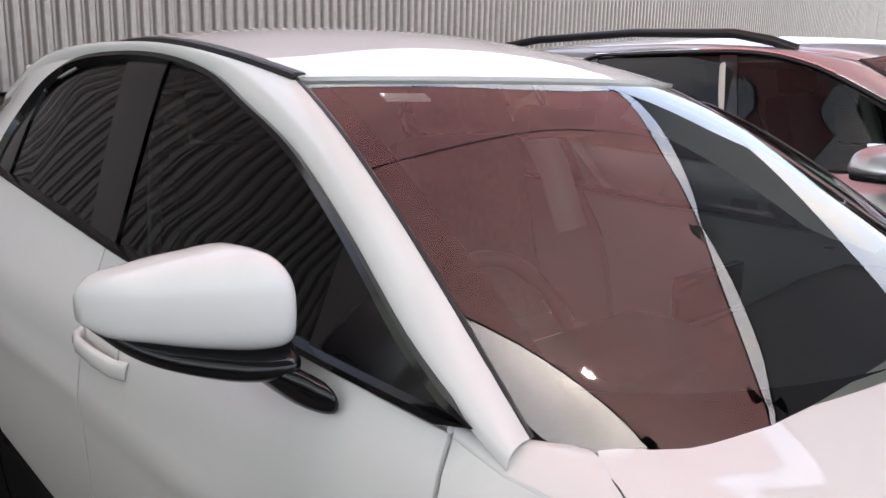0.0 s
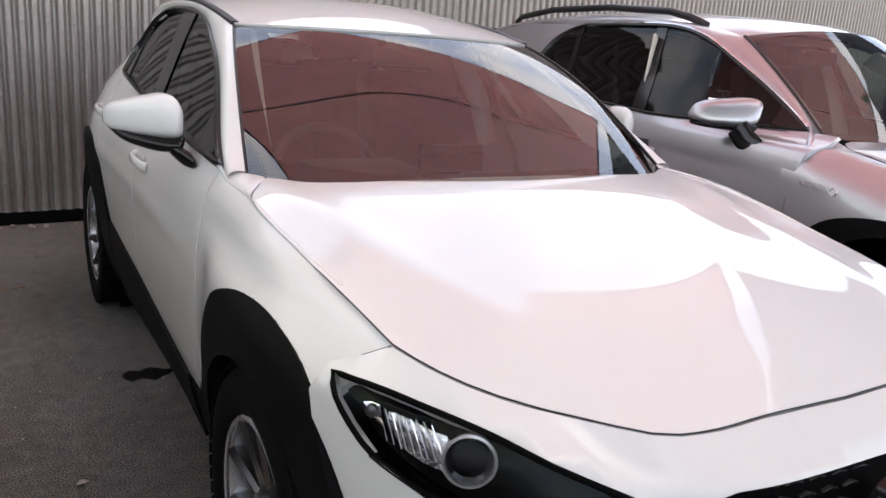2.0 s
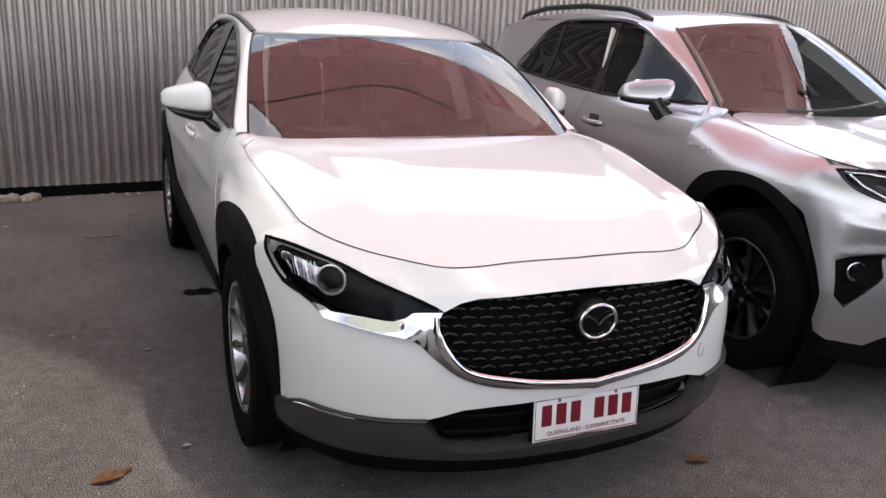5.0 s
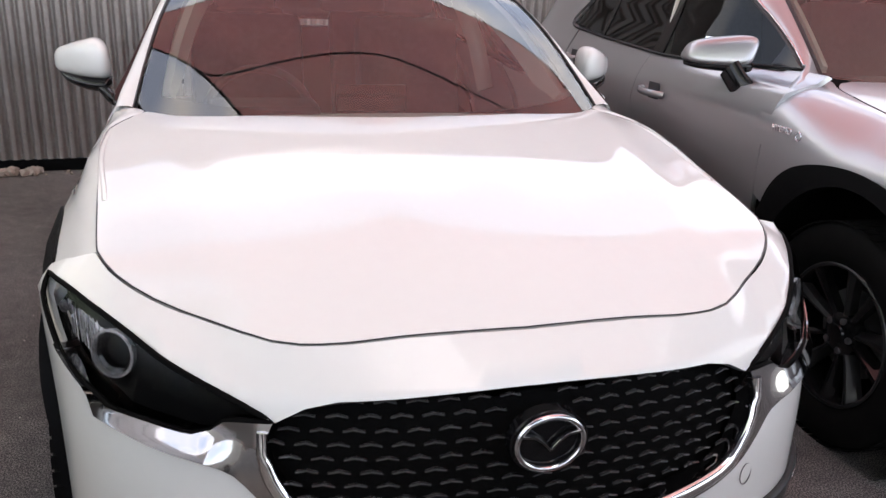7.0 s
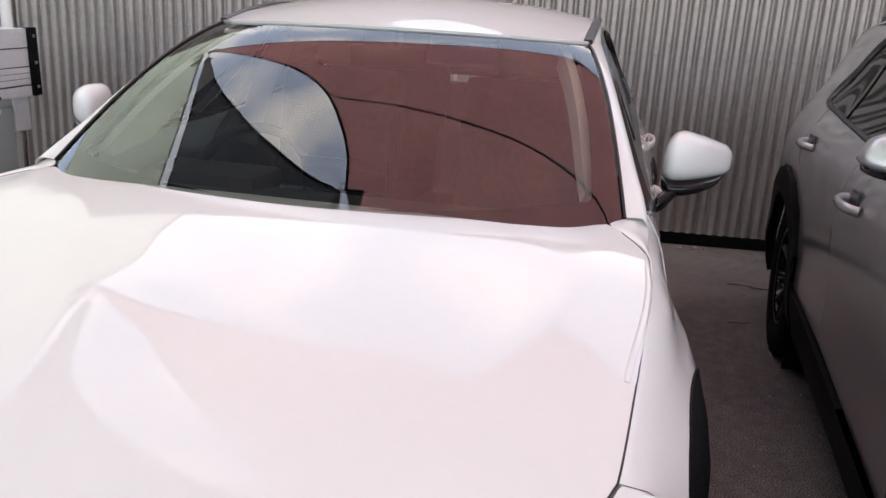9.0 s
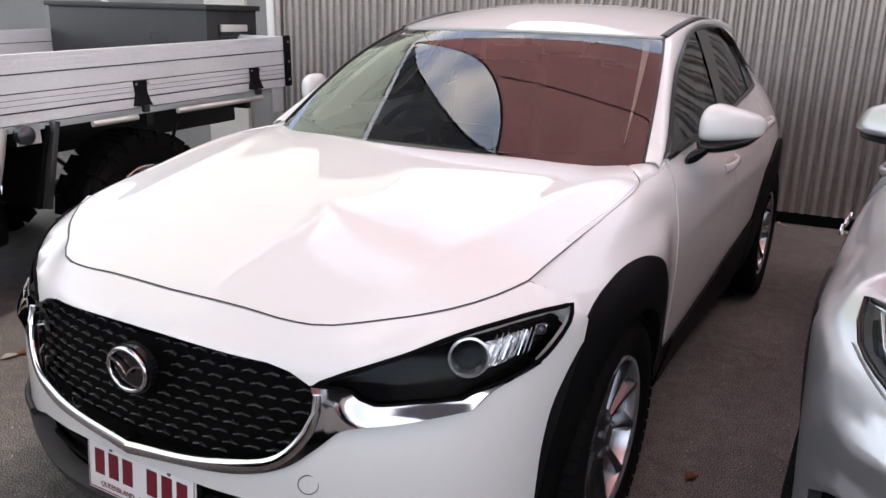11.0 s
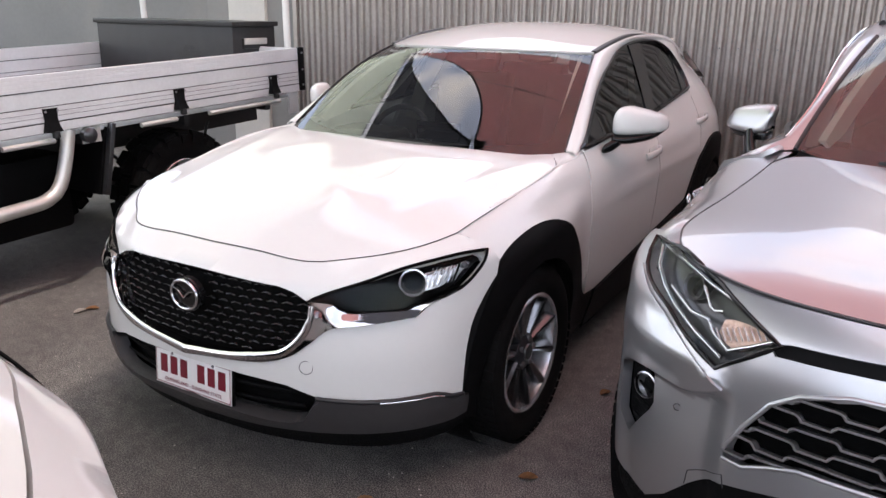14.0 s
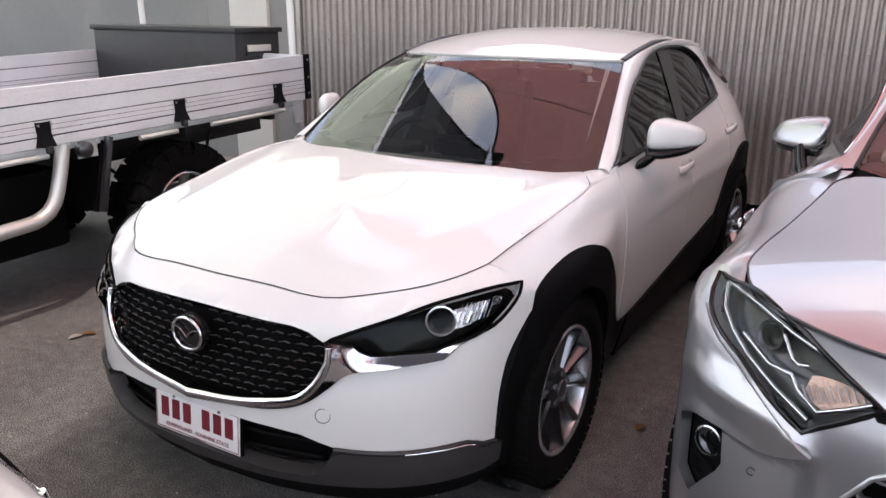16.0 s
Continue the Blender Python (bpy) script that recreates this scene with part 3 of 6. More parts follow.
def alloy_wheel(parent, m, spokes=10, rim_r=.232, tyre_r=.347, width=.215, face=BRIGHT, pocket=GUNMETAL, twin=False, blocks=0):
    """A wheel with tyre, barrel, hub, spokes and brake disc; its face looks to +x."""
    w = new("wheel")
    w.parent, w.matrix_local = parent, m
    h = width / 2
    bm = revolve(bmesh.new(), [(-h * .82, rim_r + .004), (-h * .97, rim_r + .03), (-h, tyre_r - .05), (-h * .93, tyre_r - .018), (-h * .78, tyre_r - .003), (0, tyre_r), (h * .78, tyre_r - .003), (h * .93, tyre_r - .018), (h, tyre_r - .05), (h * .97, rim_r + .03), (h * .82, rim_r + .004)], 72)
    tyre = part("tyre", bm, RUBBER, w, "black rubber tyre", angle=50)
    bm = bmesh.new()
    n = blocks or 60
    for i in range(n):
        for k, x in enumerate((-.36, -.12, .12, .36) if not blocks else (-.33, 0, .33)):
            box(bm, (x * width * 1.05, 0, tyre_r - .001), (width * (.19 if not blocks else .27), 2 * math.pi * tyre_r / n * .8, .004 if not blocks else .03), 0, Matrix.Rotation(2 * math.pi * (i + .5 * (k % 2)) / n, 4, "X"))
    for i in range(n if blocks else 0):
        for sx in (-1, 1):
            box(bm, (sx * (h + .002), 0, tyre_r - .035), (.014, 2 * math.pi * tyre_r / n * (.8 if i % 2 else .45), .05), 0, Matrix.Rotation(2 * math.pi * i / n, 4, "X"))
    part("tread", bm, RUBBER, tyre, flat=True)
    bm = revolve(bmesh.new(), [(h * .80, rim_r + .006), (h * .86, rim_r), (h * .78, rim_r - .012), (h * .55, rim_r - .018), (-h * .6, rim_r - .03), (-h * .75, rim_r)], 72)
    # bright barrel between the spokes: skylight on their side walls put into colour
    part("rim", bm, BRIGHT if not twin else pocket, w, angle=40)
    bm = revolve(bmesh.new(), [(h * .855, rim_r + .003), (h * .885, rim_r - .002), (h * .85, rim_r - .010)], 72)
    part("rim_lip", bm, face if twin else BRIGHT, w)
    for i in range(spokes):
        a = 2 * math.pi * (i + (.17 if twin and i % 2 else 0)) / spokes
        bm = bmesh.new()
        rows = []
        for r, wd, hx, sk in ((.045, .016, .56, .0), (.10, .017, .62, .004), (.16, .022, .72, .010), (rim_r - .02, .031, .82, .018), (rim_r - .004, .034, .83, .02)):
            rows.append([bm.verts.new((h * hx + dx, yy + sk, r)) for yy, dx in ((-wd, -.045), (-wd * .95, -.026), (-wd * .2, -.002), (wd * .25, 0), (wd * .8, -.010), (wd * .85, -.04))])
        for r0, r1 in zip(rows, rows[1:]):
            for j in range(5):
                bm.faces.new((r0[j], r0[j + 1], r1[j + 1], r1[j]))
        bmesh.ops.rotate(bm, verts=bm.verts, matrix=Matrix.Rotation(a, 3, "X"))
        part("spoke", bm, face if i % 2 == 0 or not twin else pocket, w)
    part("hub", revolve(bmesh.new(), [(h * .2, .075), (h * .55, .072), (h * .64, .055), (h * .66, .034), (h * .72, .030), (h * .73, .0005)], 32), pocket, w, angle=30)
    for i in range(5):
        a = 2 * math.pi * i / 5
        bm = revolve(bmesh.new(), [(h * .55, .012), (h * .70, .011), (h * .71, .0005)], 6)
        bmesh.ops.translate(bm, verts=bm.verts, vec=(0, .053 * math.cos(a), .053 * math.sin(a)))
        part("wheel_nut", bm, STEEL, w, flat=True)
    part("brake_disc", revolve(bmesh.new(), [(h * .1, .15), (h * .1, .06), (-h * .1, .06), (-h * .1, .15)], 40, close=True), STEEL, w, "grey steel brake disc", angle=30)
    block("brake_caliper", (h * .05, .10, .10), (.06, .09, .09), BLACK_METAL, w, bevel=.01)
    return w


def lining(car, edge, sg, inset_x, deep):
    """The pale lining of a screen pillar: a broad strip that stands inwards from the glass."""
    bm, rows = bmesh.new(), []
    for i in range(15):
        w = .10 + .90 * i / 14
        e = edge(w)
        a = Vector((sg * (e.x - inset_x), e.y + .018, e.z - .014))
        d = deep * (.35 + .65 * smooth(.08, .30, w))
        c = a + Vector((-sg * .024, .004, -.003))
        b = c + Vector((-sg * .012, .62 * d, -.78 * d))
        rows.append([bm.verts.new(q) for q in (a, c, b, b + Vector((sg * .014, .004, 0)), c + Vector((sg * .014, .012, -.012)), a + Vector((0, .012, -.012)))])
    for r0, r1 in zip(rows, rows[1:]):
        for j in range(6):
            bm.faces.new((r0[j], r0[(j + 1) % 6], r1[(j + 1) % 6], r1[j]))
    bm.faces.new(rows[0])
    bm.faces.new(rows[-1])
    part("pillar_trim", bm, CREAM, car, "pale grey screen pillar trim", angle=50)


def white_car(car, full=True):
    """The body of the white car; full also gives it what only the near one shows."""
    # painted skin
    front_edge = rounded([*[(interp(LID_X, a), interp(LID_Y, a)) for a in (0, .11, .22, .32, .40, .45, .50, .56, .62, .68, .74, .80, .87, .95)], (.772, -1.5), (.784, -1.35), (.797, -1.18), (.797, -1.03), (.780, -.96), (.745, -.90), (.705, -.845), (.62, -.905), (.50, -.942), (.35, -.956), (0, -.965)], .03, False, (0, 22, 24))
    panel("bonnet", car_bonnet, mirrored([tuple(p) for p in front_edge]), WHITE, car, "white bonnet with a fine shut line", .03, gap=.0016, flange=.02)
    line = [tuple(p) for p in front_edge if p.y < -.97 or p.x > .708]
    line = [(-a, b) for a, b in line[:0:-1]] + line
    if full:
        tube("bonnet_gap", [Vector(car_bonnet(*p)) + Vector((0, 0, -.0004)) for p in line], .0016, SEAL, car, n=6)
    inner = [(-1.50, .7735), (-1.35, .7855), (-1.18, .7985), (-1.03, .7985), (-.96, .7815), (-.90, .7465), (-.845, .711), (-.79, .740), (-.74, .772), (-.72, .785)]
    for sg in (-1, 1):
        verts, faces, k = [], [], 7
        rows = [-1.48 + i * .02 for i in range(39)]
        for y in rows:
            xi, ze = interp(inner, y), interp(EDGE, y) + .0015 if y < -.8 else 1.0135 + (y + .8) * .21
            xo, zi = car_side(y, ze), car_bonnet(interp(inner, y), y)[2] + .0005
            for j in range(k):
                t = j / (k - 1)
                verts.append((sg * (xi + (xo - xi) * t), y, zi + (ze - zi) * t + .006 * 4 * t * (1 - t) * smooth(-1.45, -1.1, y)))
        for i in range(len(rows) - 1):
            for j in range(k - 1):
                f = (i * k + j, i * k + j + 1, (i + 1) * k + j + 1, (i + 1) * k + j)
                faces.append(f if sg < 0 else f[::-1])
        finish("fender_cap", verts, faces, WHITE, car, "white upper edge of the fender")
        tube("fender_fold", [Vector((sg * (Vector(verts[(i + 1) * k - 1]).x * sg - .006), rows[i], verts[(i + 1) * k - 1][2] - .006)) for i in range(len(rows))], .008, WHITE, car, n=8)
    hole_half = [(0, .764), (.2, .757), (.35, .75), (.405, .738), (.456, .713), (.534, .745), (.631, .780), (.728, .813), (.866, .832), (.98, .839), (1.093, .840), (1.056, .81), (1.015, .771), (.962, .735), (.845, .699), (.80, .663), (.72, .659), (.643, .650), (.55, .637), (.489, .597), (.42, .543), (.324, .511), (.18, .494), (0, .478)]
    lid = [(a, car_bonnet(interp(LID_X, a), interp(LID_Y, a))[2] - .003) for a in (0, .11, .22, .32, .40, .45, .50, .56, .62, .68, .74, .80, .87, .95)]
    nose_half = [*lid, (1.06, .872), (1.115, .85), (1.128, .80), (1.115, .74), (1.065, .63), (1.03, .52), (1.005, .42), (.995, .362), (.94, .362), (.89, .392), (.64, .394), (.5, .399), (.40, .431), (.30, .441), (.19, .446), (0, .450)]
    panel("front_bumper", car_nose, rounded(mirrored(nose_half), .03, True, range(72)), WHITE, car, "white front bumper skin", .03, [rounded(mirrored(hole_half), .03, True, range(48))], .02)
    for sg in (-1, 1):
        S = side_of(sg)
        top = [(y, interp(EDGE, y) + .002) for y in (-1.69, -1.5, -1.3, -1.1, -.95, -.85)]
        fender = [*top, (-.80, 1.012), (-.72, 1.03), (-.735, .95), (-.762, .83), (-.768, .66), (-.758, .50), (-.80, .46), *ARCH_FRONT[11:4:-1], (-1.64, .765), (-1.68, .83), (-1.69, .865)]
        panel("front_fender", S, rounded(fender, .03, True, range(len(fender))), WHITE, car, "white front fender", .03, gap=.0008, flange=.02, lift=-.002)
        door = [(-.715, 1.036), *DLO_BELT[::-1][:4], (.275, 1.082), (.225, .90), (.185, .70), (.155, .475), (-.10, .442), (-.35, .415), (-.60, .39), (-.735, .40), (-.752, .50), (-.765, .66), (-.757, .83), (-.73, .95)]
        for gap_line in ([(.27, 1.08), (.225, .90), (.187, .70), (.157, .476)], [(1.072, 1.16), (1.08, 1.05), (1.03, .93), (.955, .775)], [(-1.695, .888), (-1.66, .862), (-1.632, .828), (-1.607, .745), (-1.615, .69)]):
            tube("panel_gap", [Vector(S(*p)) - Vector((sg * .001, 0, 0)) for p in rounded(gap_line, .03, False)], .0006, SEAL, car, n=6)
        panel("front_door", S, rounded(door, .03, True, range(len(door))), WHITE, car, "white front door", .03, gap=.0008, flange=.02)
        rdoor = [(.28, 1.083), (.37, 1.094), (.64, 1.12), (.95, 1.15), (1.07, 1.163), (1.08, 1.05), (1.03, .93), (.95, .765), (.86, .685), (.75, .55), (.45, .508), (.16, .476), (.19, .70), (.23, .90)]
        panel("rear_door", S, rounded(rdoor, .03, True, range(len(rdoor))), WHITE, car, "white rear door", .03, gap=.0008, flange=.02)
        quarter = [(.56, 1.452), *DLO_END, (1.085, 1.05), (1.035, .93), (.955, .77), *ARCH_REAR[3:], (2.0, .5), (2.1, .9), (2.02, 1.15), (1.95, 1.27), (1.6, 1.355), (1.2, 1.425), (.9, 1.45)]
        panel("rear_quarter", S, rounded(quarter, .03, True, range(len(quarter))), WHITE, car, "white rear quarter panel", .035, flange=.02)
        # the painted rail from the screen pillar over the doors
        ys = [(-.80 + i * .05) for i in range(56)]
        verts, norms, faces, k = [], [], [], 7
        low = [*DLO_TOP, (.8, 1.447), (1.1, 1.43), (1.5, 1.365), (2.0, 1.27)]
        for i, yd in enumerate(ys):
            zd = interp(low, yd)
            d = Vector(S(yd, zd))
            w = (yd + .80) / (.05 + .80)
            if w <= 1:
                e = screen_edge(w)
            else:
                yy = -.125 + (yd - .05) * 1.0
                e = Vector((interp(ROOF_EDGE_X, yy), yy, interp(ROOF_EDGE_Z, yy)))
            e.x *= sg
            out = Vector((sg * .75, -.25 if w < 1 else 0, .65)).normalized()
            for j in range(k):
                t = j / (k - 1)
                verts.append(d.lerp(e, t) + out * (.017 * 4 * t * (1 - t)))
        for i in range(len(ys) - 1):
            for j in range(k - 1):
                f = (i * k + j, i * k + j + 1, (i + 1) * k + j + 1, (i + 1) * k + j)
                faces.append(f if sg > 0 else f[::-1])
        finish("roof_rail", verts, faces, WHITE, car, "white painted screen pillar and roof rail")
        # black strip beside the roof
        strip = [(sg * (interp(ROOF_EDGE_X, y) - .004), y, interp(ROOF_EDGE_Z, y) + .004 - .016 * smooth(.35, .8, y)) for y in [-.128 + i * .06 for i in range(26)]]
        part("roof_strip", sweep(bmesh.new(), strip, [(-.014, -.006), (-.014, .004), (-.010, .007), (.010, .007), (.014, .004), (.014, -.006)]), SEAL, car, "black roof channel strip")
        # side glass with its black surround
        dlo = [*DLO_TOP, *DLO_END, *DLO_BELT]
        loop = rounded(dlo, .03, True, (0, 12))
        part("window_surround", sweep(bmesh.new(), [Vector(S(p.x, p.y)) for p in loop], [(-.004, -.016), (.006, -.016), (.009, 0), (.006, .016), (-.004, .016)], lambda i, p: (p - Vector((0, .15, 1.1))).normalized(), True), GLOSS_BLACK, car, "gloss black window surround")
        fg = [(-.43, 1.19), *DLO_TOP[3:6], (.33, 1.436), (.375, 1.425), (.24, 1.083), (.11, 1.072), (-.24, 1.058), (-.435, 1.05)]
        rg = [(.53, 1.444), (.55, 1.445), *DLO_END[:3], (.98, 1.28), (.94, 1.153), (.64, 1.12), (.375, 1.096)]
        panel("front_side_window", S, rounded(fg, .03, True, (0, 4, 5, 6, 9)), WINDOW, car, "dark tinted front side window", .06, flange=.004, lift=-.004).visible_shadow = False
        panel("rear_side_window", S, rounded(rg, .03, True, (0, 1, 7, 8)), PRIVACY, car, "dark tinted rear side window", .06, flange=.004, lift=-.004)
        for nm, q in (("door_pillar_cover", [(.33, 1.44), (.53, 1.448), (.375, 1.092), (.24, 1.08)]), ("mirror_sail", [(-.72, 1.044), (-.60, 1.098), (-.43, 1.192), (-.432, 1.052)]), ("rear_quarter_cover", [(.98, 1.375), (1.04, 1.31), (1.085, 1.24), (1.07, 1.165), (.95, 1.153), (.985, 1.28)])):
            panel(nm, S, rounded(q, .03, True, range(len(q))), GLOSS_BLACK, car, "gloss black window pillar cover", .05, flange=.008, lift=.001)
        tube("belt_moulding", [Vector(S(y, interp([(-.72, 1.036), (-.5, 1.043), (-.24, 1.052), (.11, 1.066), (.37, 1.088), (.64, 1.114), (1.07, 1.158)], y))) + Vector((sg * .004, 0, 0)) for y in [-.72 + i * .06 for i in range(30)]], .008, CHROME, car, "thin bright belt moulding", 6)
        # unpainted lower cladding
        arch_f = [*ARCH_FRONT, (-.63, .22), (-.96, .22), *arc(-HUB_Y, .375, -18, 198)[::1], (-1.79, .26)]
        panel("wheel_arch_cladding", S, rounded(arch_f, .03, True, (0, 13, 14, 15, 16, len(arch_f) - 2, len(arch_f) - 1)), BLACK_PLASTIC, car, "black plastic wheel arch cladding", .03, lift=.004, flange=.05)
        arch_r = [*ARCH_REAR, (1.9, .3), *arc(HUB_Y, .375, -10, 190)[::1], (.75, .25)]
        panel("wheel_arch_cladding", S, rounded(arch_r, .03, True, (0, 8, 9, 10, len(arch_r) - 1, len(arch_r) - 2)), BLACK_PLASTIC, car, "black plastic wheel arch cladding", .03, lift=.014, flange=.04)
        sill = [(-.64, .39), (-.35, .415), (-.10, .442), (.155, .475), (.45, .508), (.76, .548), (.76, .20), (-.64, .20)]
        panel("sill_cladding", S, rounded(sill, .04, True, range(8)), BLACK_PLASTIC, car, "black plastic sill cladding", .05, lift=.012, flange=.03)
        for yh in (.12, 1.08):
            zh = .905 + .075 * yh
            p = Vector(S(yh, zh))
            hd = new("door_handle")
            hd.parent = car
            part("grip", sweep(bmesh.new(), [p + Vector((sg * dx, dy, dz)) for dx, dy, dz in ((.002, -.10, -.012), (.020, -.08, -.006), (.028, -.02, 0), (.027, .05, .003), (.018, .085, .005), (.002, .105, .006))], circle(.009, 10, .018)), WHITE, hd, "white door handle", angle=60)
            part("cup", sweep(bmesh.new(), [p + Vector((sg * .002, dy, 0)) for dy in (-.06, 0, .06)], circle(.003, 10, .030)), WHITE, hd, angle=60)
        # mirrors
        mirror = new("door_mirror")
        mirror.parent = car
        def pod(name, rows, mat, label, e=2.6, n=28):
            bm = bmesh.new()
            rings = []
            for o in [i / 22 for i in range(23)]:
                x, yc, ry, zt, zb = (interp([(r[0], r[k]) for r in rows], o) for k in range(1, 6))
                ring = []
                for a in [2 * math.pi * i / n for i in range(n)]:
                    c, d = math.cos(a), math.sin(a)
                    c, d = math.copysign(abs(c) ** (2 / e), c), math.copysign(abs(d) ** (2 / e), d)
                    ring.append(bm.verts.new((sg * x, yc + ry * c, (zt + zb) / 2 + (zt - zb) / 2 * d)))
                rings.append(ring)
            for r0, r1 in zip(rings, rings[1:]):
                for j in range(n):
                    bm.faces.new((r0[j], r0[(j + 1) % n], r1[(j + 1) % n], r1[j]))
            bm.faces.new(rings[0])
            bm.faces.new(rings[-1])
            part(name, bm, mat, mirror, label, angle=60)
        pod("shell", [(0, .833, -.444, .016, 1.130, 1.092), (.04, .838, -.441, .042, 1.160, 1.080), (.12, .850, -.434, .062, 1.184, 1.074), (.28, .876, -.417, .078, 1.199, 1.071), (.5, .92, -.385, .080, 1.190, 1.073), (.75, .972, -.335, .066, 1.172, 1.077), (.93, 1.015, -.29, .042, 1.150, 1.084), (1, 1.027, -.275, .016, 1.132, 1.095)], WHITE, "white painted mirror shell", 3.1)
        pod("base", [(0, .832, -.445, .024, 1.080, 1.050), (.1, .842, -.440, .058, 1.080, 1.036), (.3, .874, -.418, .077, 1.079, 1.029), (.55, .925, -.382, .076, 1.080, 1.034), (.8, .985, -.325, .058, 1.084, 1.054), (1, 1.018, -.285, .012, 1.094, 1.086)], GLOSS_BLACK, "gloss black mirror base", 2.2)
        pod("foot", [(0, .812, -.520, .012, 1.016, .996), (.15, .822, -.514, .034, 1.034, .994), (.4, .838, -.496, .040, 1.048, .998), (.7, .856, -.468, .044, 1.060, 1.012), (1, .876, -.445, .044, 1.066, 1.034)], GLOSS_BLACK, "gloss black mirror foot", 2.2, 16)
        block("mirror_glass", (0, 0, 0), (.12, .004, .07), MIRROR, mirror, bevel=.001, m=pose(sg * .890, -.338, 1.118, 0, 0, sg * 41))
        # wheels
        for yw in (-HUB_Y, HUB_Y):
            alloy_wheel(car, pose(sg * .79, yw, HUB_Z, 8, 0, 0 if sg > 0 else 180), 10, face=SHADED_ALLOY, pocket=GUNMETAL, twin=False)
            bm = revolve(bmesh.new(), [(sg * .80, .40), (sg * .60, .40), (sg * .58, .05)], 40)
            bmesh.ops.translate(bm, verts=bm.verts, vec=(0, yw, HUB_Z + .02))
            part("wheel_well", bm, BLACK_PLASTIC, car)
    panel("roof", car_roof, [(u, y) for u, y in [(-1, -.125), *[(-1 + i * .1, -.125) for i in range(1, 20)], (1, -.125), *[(1, -.125 + i * .12) for i in range(1, 18)], (1, 2.0), *[(1 - i * .1, 2.0) for i in range(1, 20)], (-1, 2.0), *[(-1, 2.0 - i * .12) for i in range(1, 18)]]], WHITE, car, "white roof panel", .06, flange=.015, heart=(0, .4, 1.0))
    edge_loop = [(-1 + i * .1, -.05) for i in range(20)] + [(1, -.05 + i * .105) for i in range(10)] + [(1 - i * .1, 1) for i in range(20)] + [(-1, 1 - i * .105) for i in range(10)]
    ws = panel("windscreen", car_screen, edge_loop, SCREEN, car, "clear laminated windscreen mirroring the shade sails", .05, flange=.004, lift=-.003, heart=(0, .6, .8))
    ws.visible_shadow = False
    for nm, q in (("screen_border", [(-.985, -.04), (.985, -.04), (.985, -.11), (-.985, -.11)]),):
        panel(nm, car_screen, rounded(q, .1, True, range(4)), BLACK_PLASTIC, car, "black scuttle strip", .1, flange=.01, lift=.002, heart=(0, .6, .8))
    for sg in (-1, 1):
        tube("screen_seal", [Vector((sg * screen_edge(w / 12).x, *screen_edge(w / 12)[1:])) for w in range(13)], .004, SEAL, car, n=6)
    tube("screen_top_seal", [Vector(car_screen(-1 + i * .1, 1)) for i in range(21)], .0025, SEAL, car, n=6)
    # printed black border round the inside of the glass
    for sg in (-1, 1):
        panel("screen_print", car_screen, rounded([(sg * .995, 0), (sg * .995, 1), (sg * .935, 1), (sg * .915, .14), (sg * .90, 0)], .1, True, range(5)), VOID, car, "black printed glass border", .08, flange=0, lift=-.012, heart=(0, .6, .8))
    panel("screen_print", car_screen, rounded([(-.90, 0), (.90, 0), (.93, .105), (0, .088), (-.93, .105)], .1, True, range(5)), VOID, car, "black printed glass border", .1, flange=0, lift=-.013, heart=(0, .6, .8))
    # tail and floor, which close the body
    bm = bmesh.new()
    box(bm, (0, 2.0, .74), (1.22, .12, .77), .05)
    part("tailgate", bm, WHITE, car, "white tailgate")

    panel("rear_window", lambda u, w: (u * (.60 - .10 * (1 - w)) , 2.09 - .15 * (1 - w) + .03 * (1 - u * u), 1.16 + .17 * (1 - w)), edge_loop, PRIVACY, car, "dark rear window", .1, flange=.004, heart=(0, .5, 1.0))
    block("underbody", (0, 0, .36), (1.30, 3.8, .26), BLACK_PLASTIC, car, bevel=.05)
    block("firewall", (0, -1.05, .70), (1.30, .05, .50), INTERIOR, car)
    block("engine_bay", (0, -1.55, .62), (1.05, .80, .40), BLACK_PLASTIC, car, bevel=.05)

    # nose: grille, lamps, lower cladding
    gr = [(0, .768), (.2, .761), (.35, .754), (.41, .74), (.462, .712), (.484, .666), (.470, .619), (.437, .571), (.382, .536), (.27, .514), (.15, .498), (0, .492)]
    grille = panel("grille", car_nose, rounded(mirrored(gr), .03, True, (0,)), VOID, car, "black grille with small wave-shaped fins", .04, lift=-.05, flange=.0)
    for sg in (-1, 1):
        wing = [(0, .470), (.18, .488), (.324, .505), (.42, .537), (.492, .592), (.548, .638), (.643, .652), (.719, .661), (.79, .667), (.842, .702), (.96, .737), (.955, .741), (.86, .712), (.79, .697), (.768, .687), (.684, .687), (.593, .682), (.56, .693), (.54, .708), (.458, .713), (.477, .666), (.462, .622), (.428, .577), (.376, .545), (.268, .523), (.15, .507), (0, .500)]
        wing = [(sg * a, b) for a, b in wing]
        panel("chrome_wing", wing_face, rounded(wing, .02, True, (0, 8, 10, 11, 14, 19, 26)), WING_CHROME, car, "polished chrome grille wing", .012, lift=.008, flange=.045)
        rail = [(sg * a, b) for a, b in ((.475, .70), (.480, .665), (.466, .62), (.431, .572), (.378, .538), (.268, .516), (.15, .499), (0, .487))]
        tube("chrome_rail", [Vector(car_nose(*p)) + Vector((0, -.004, 0)) for p in rounded(rail, .02, False)], .011, CHROME, car, "rounded chrome grille rail", 10, ry=.015)
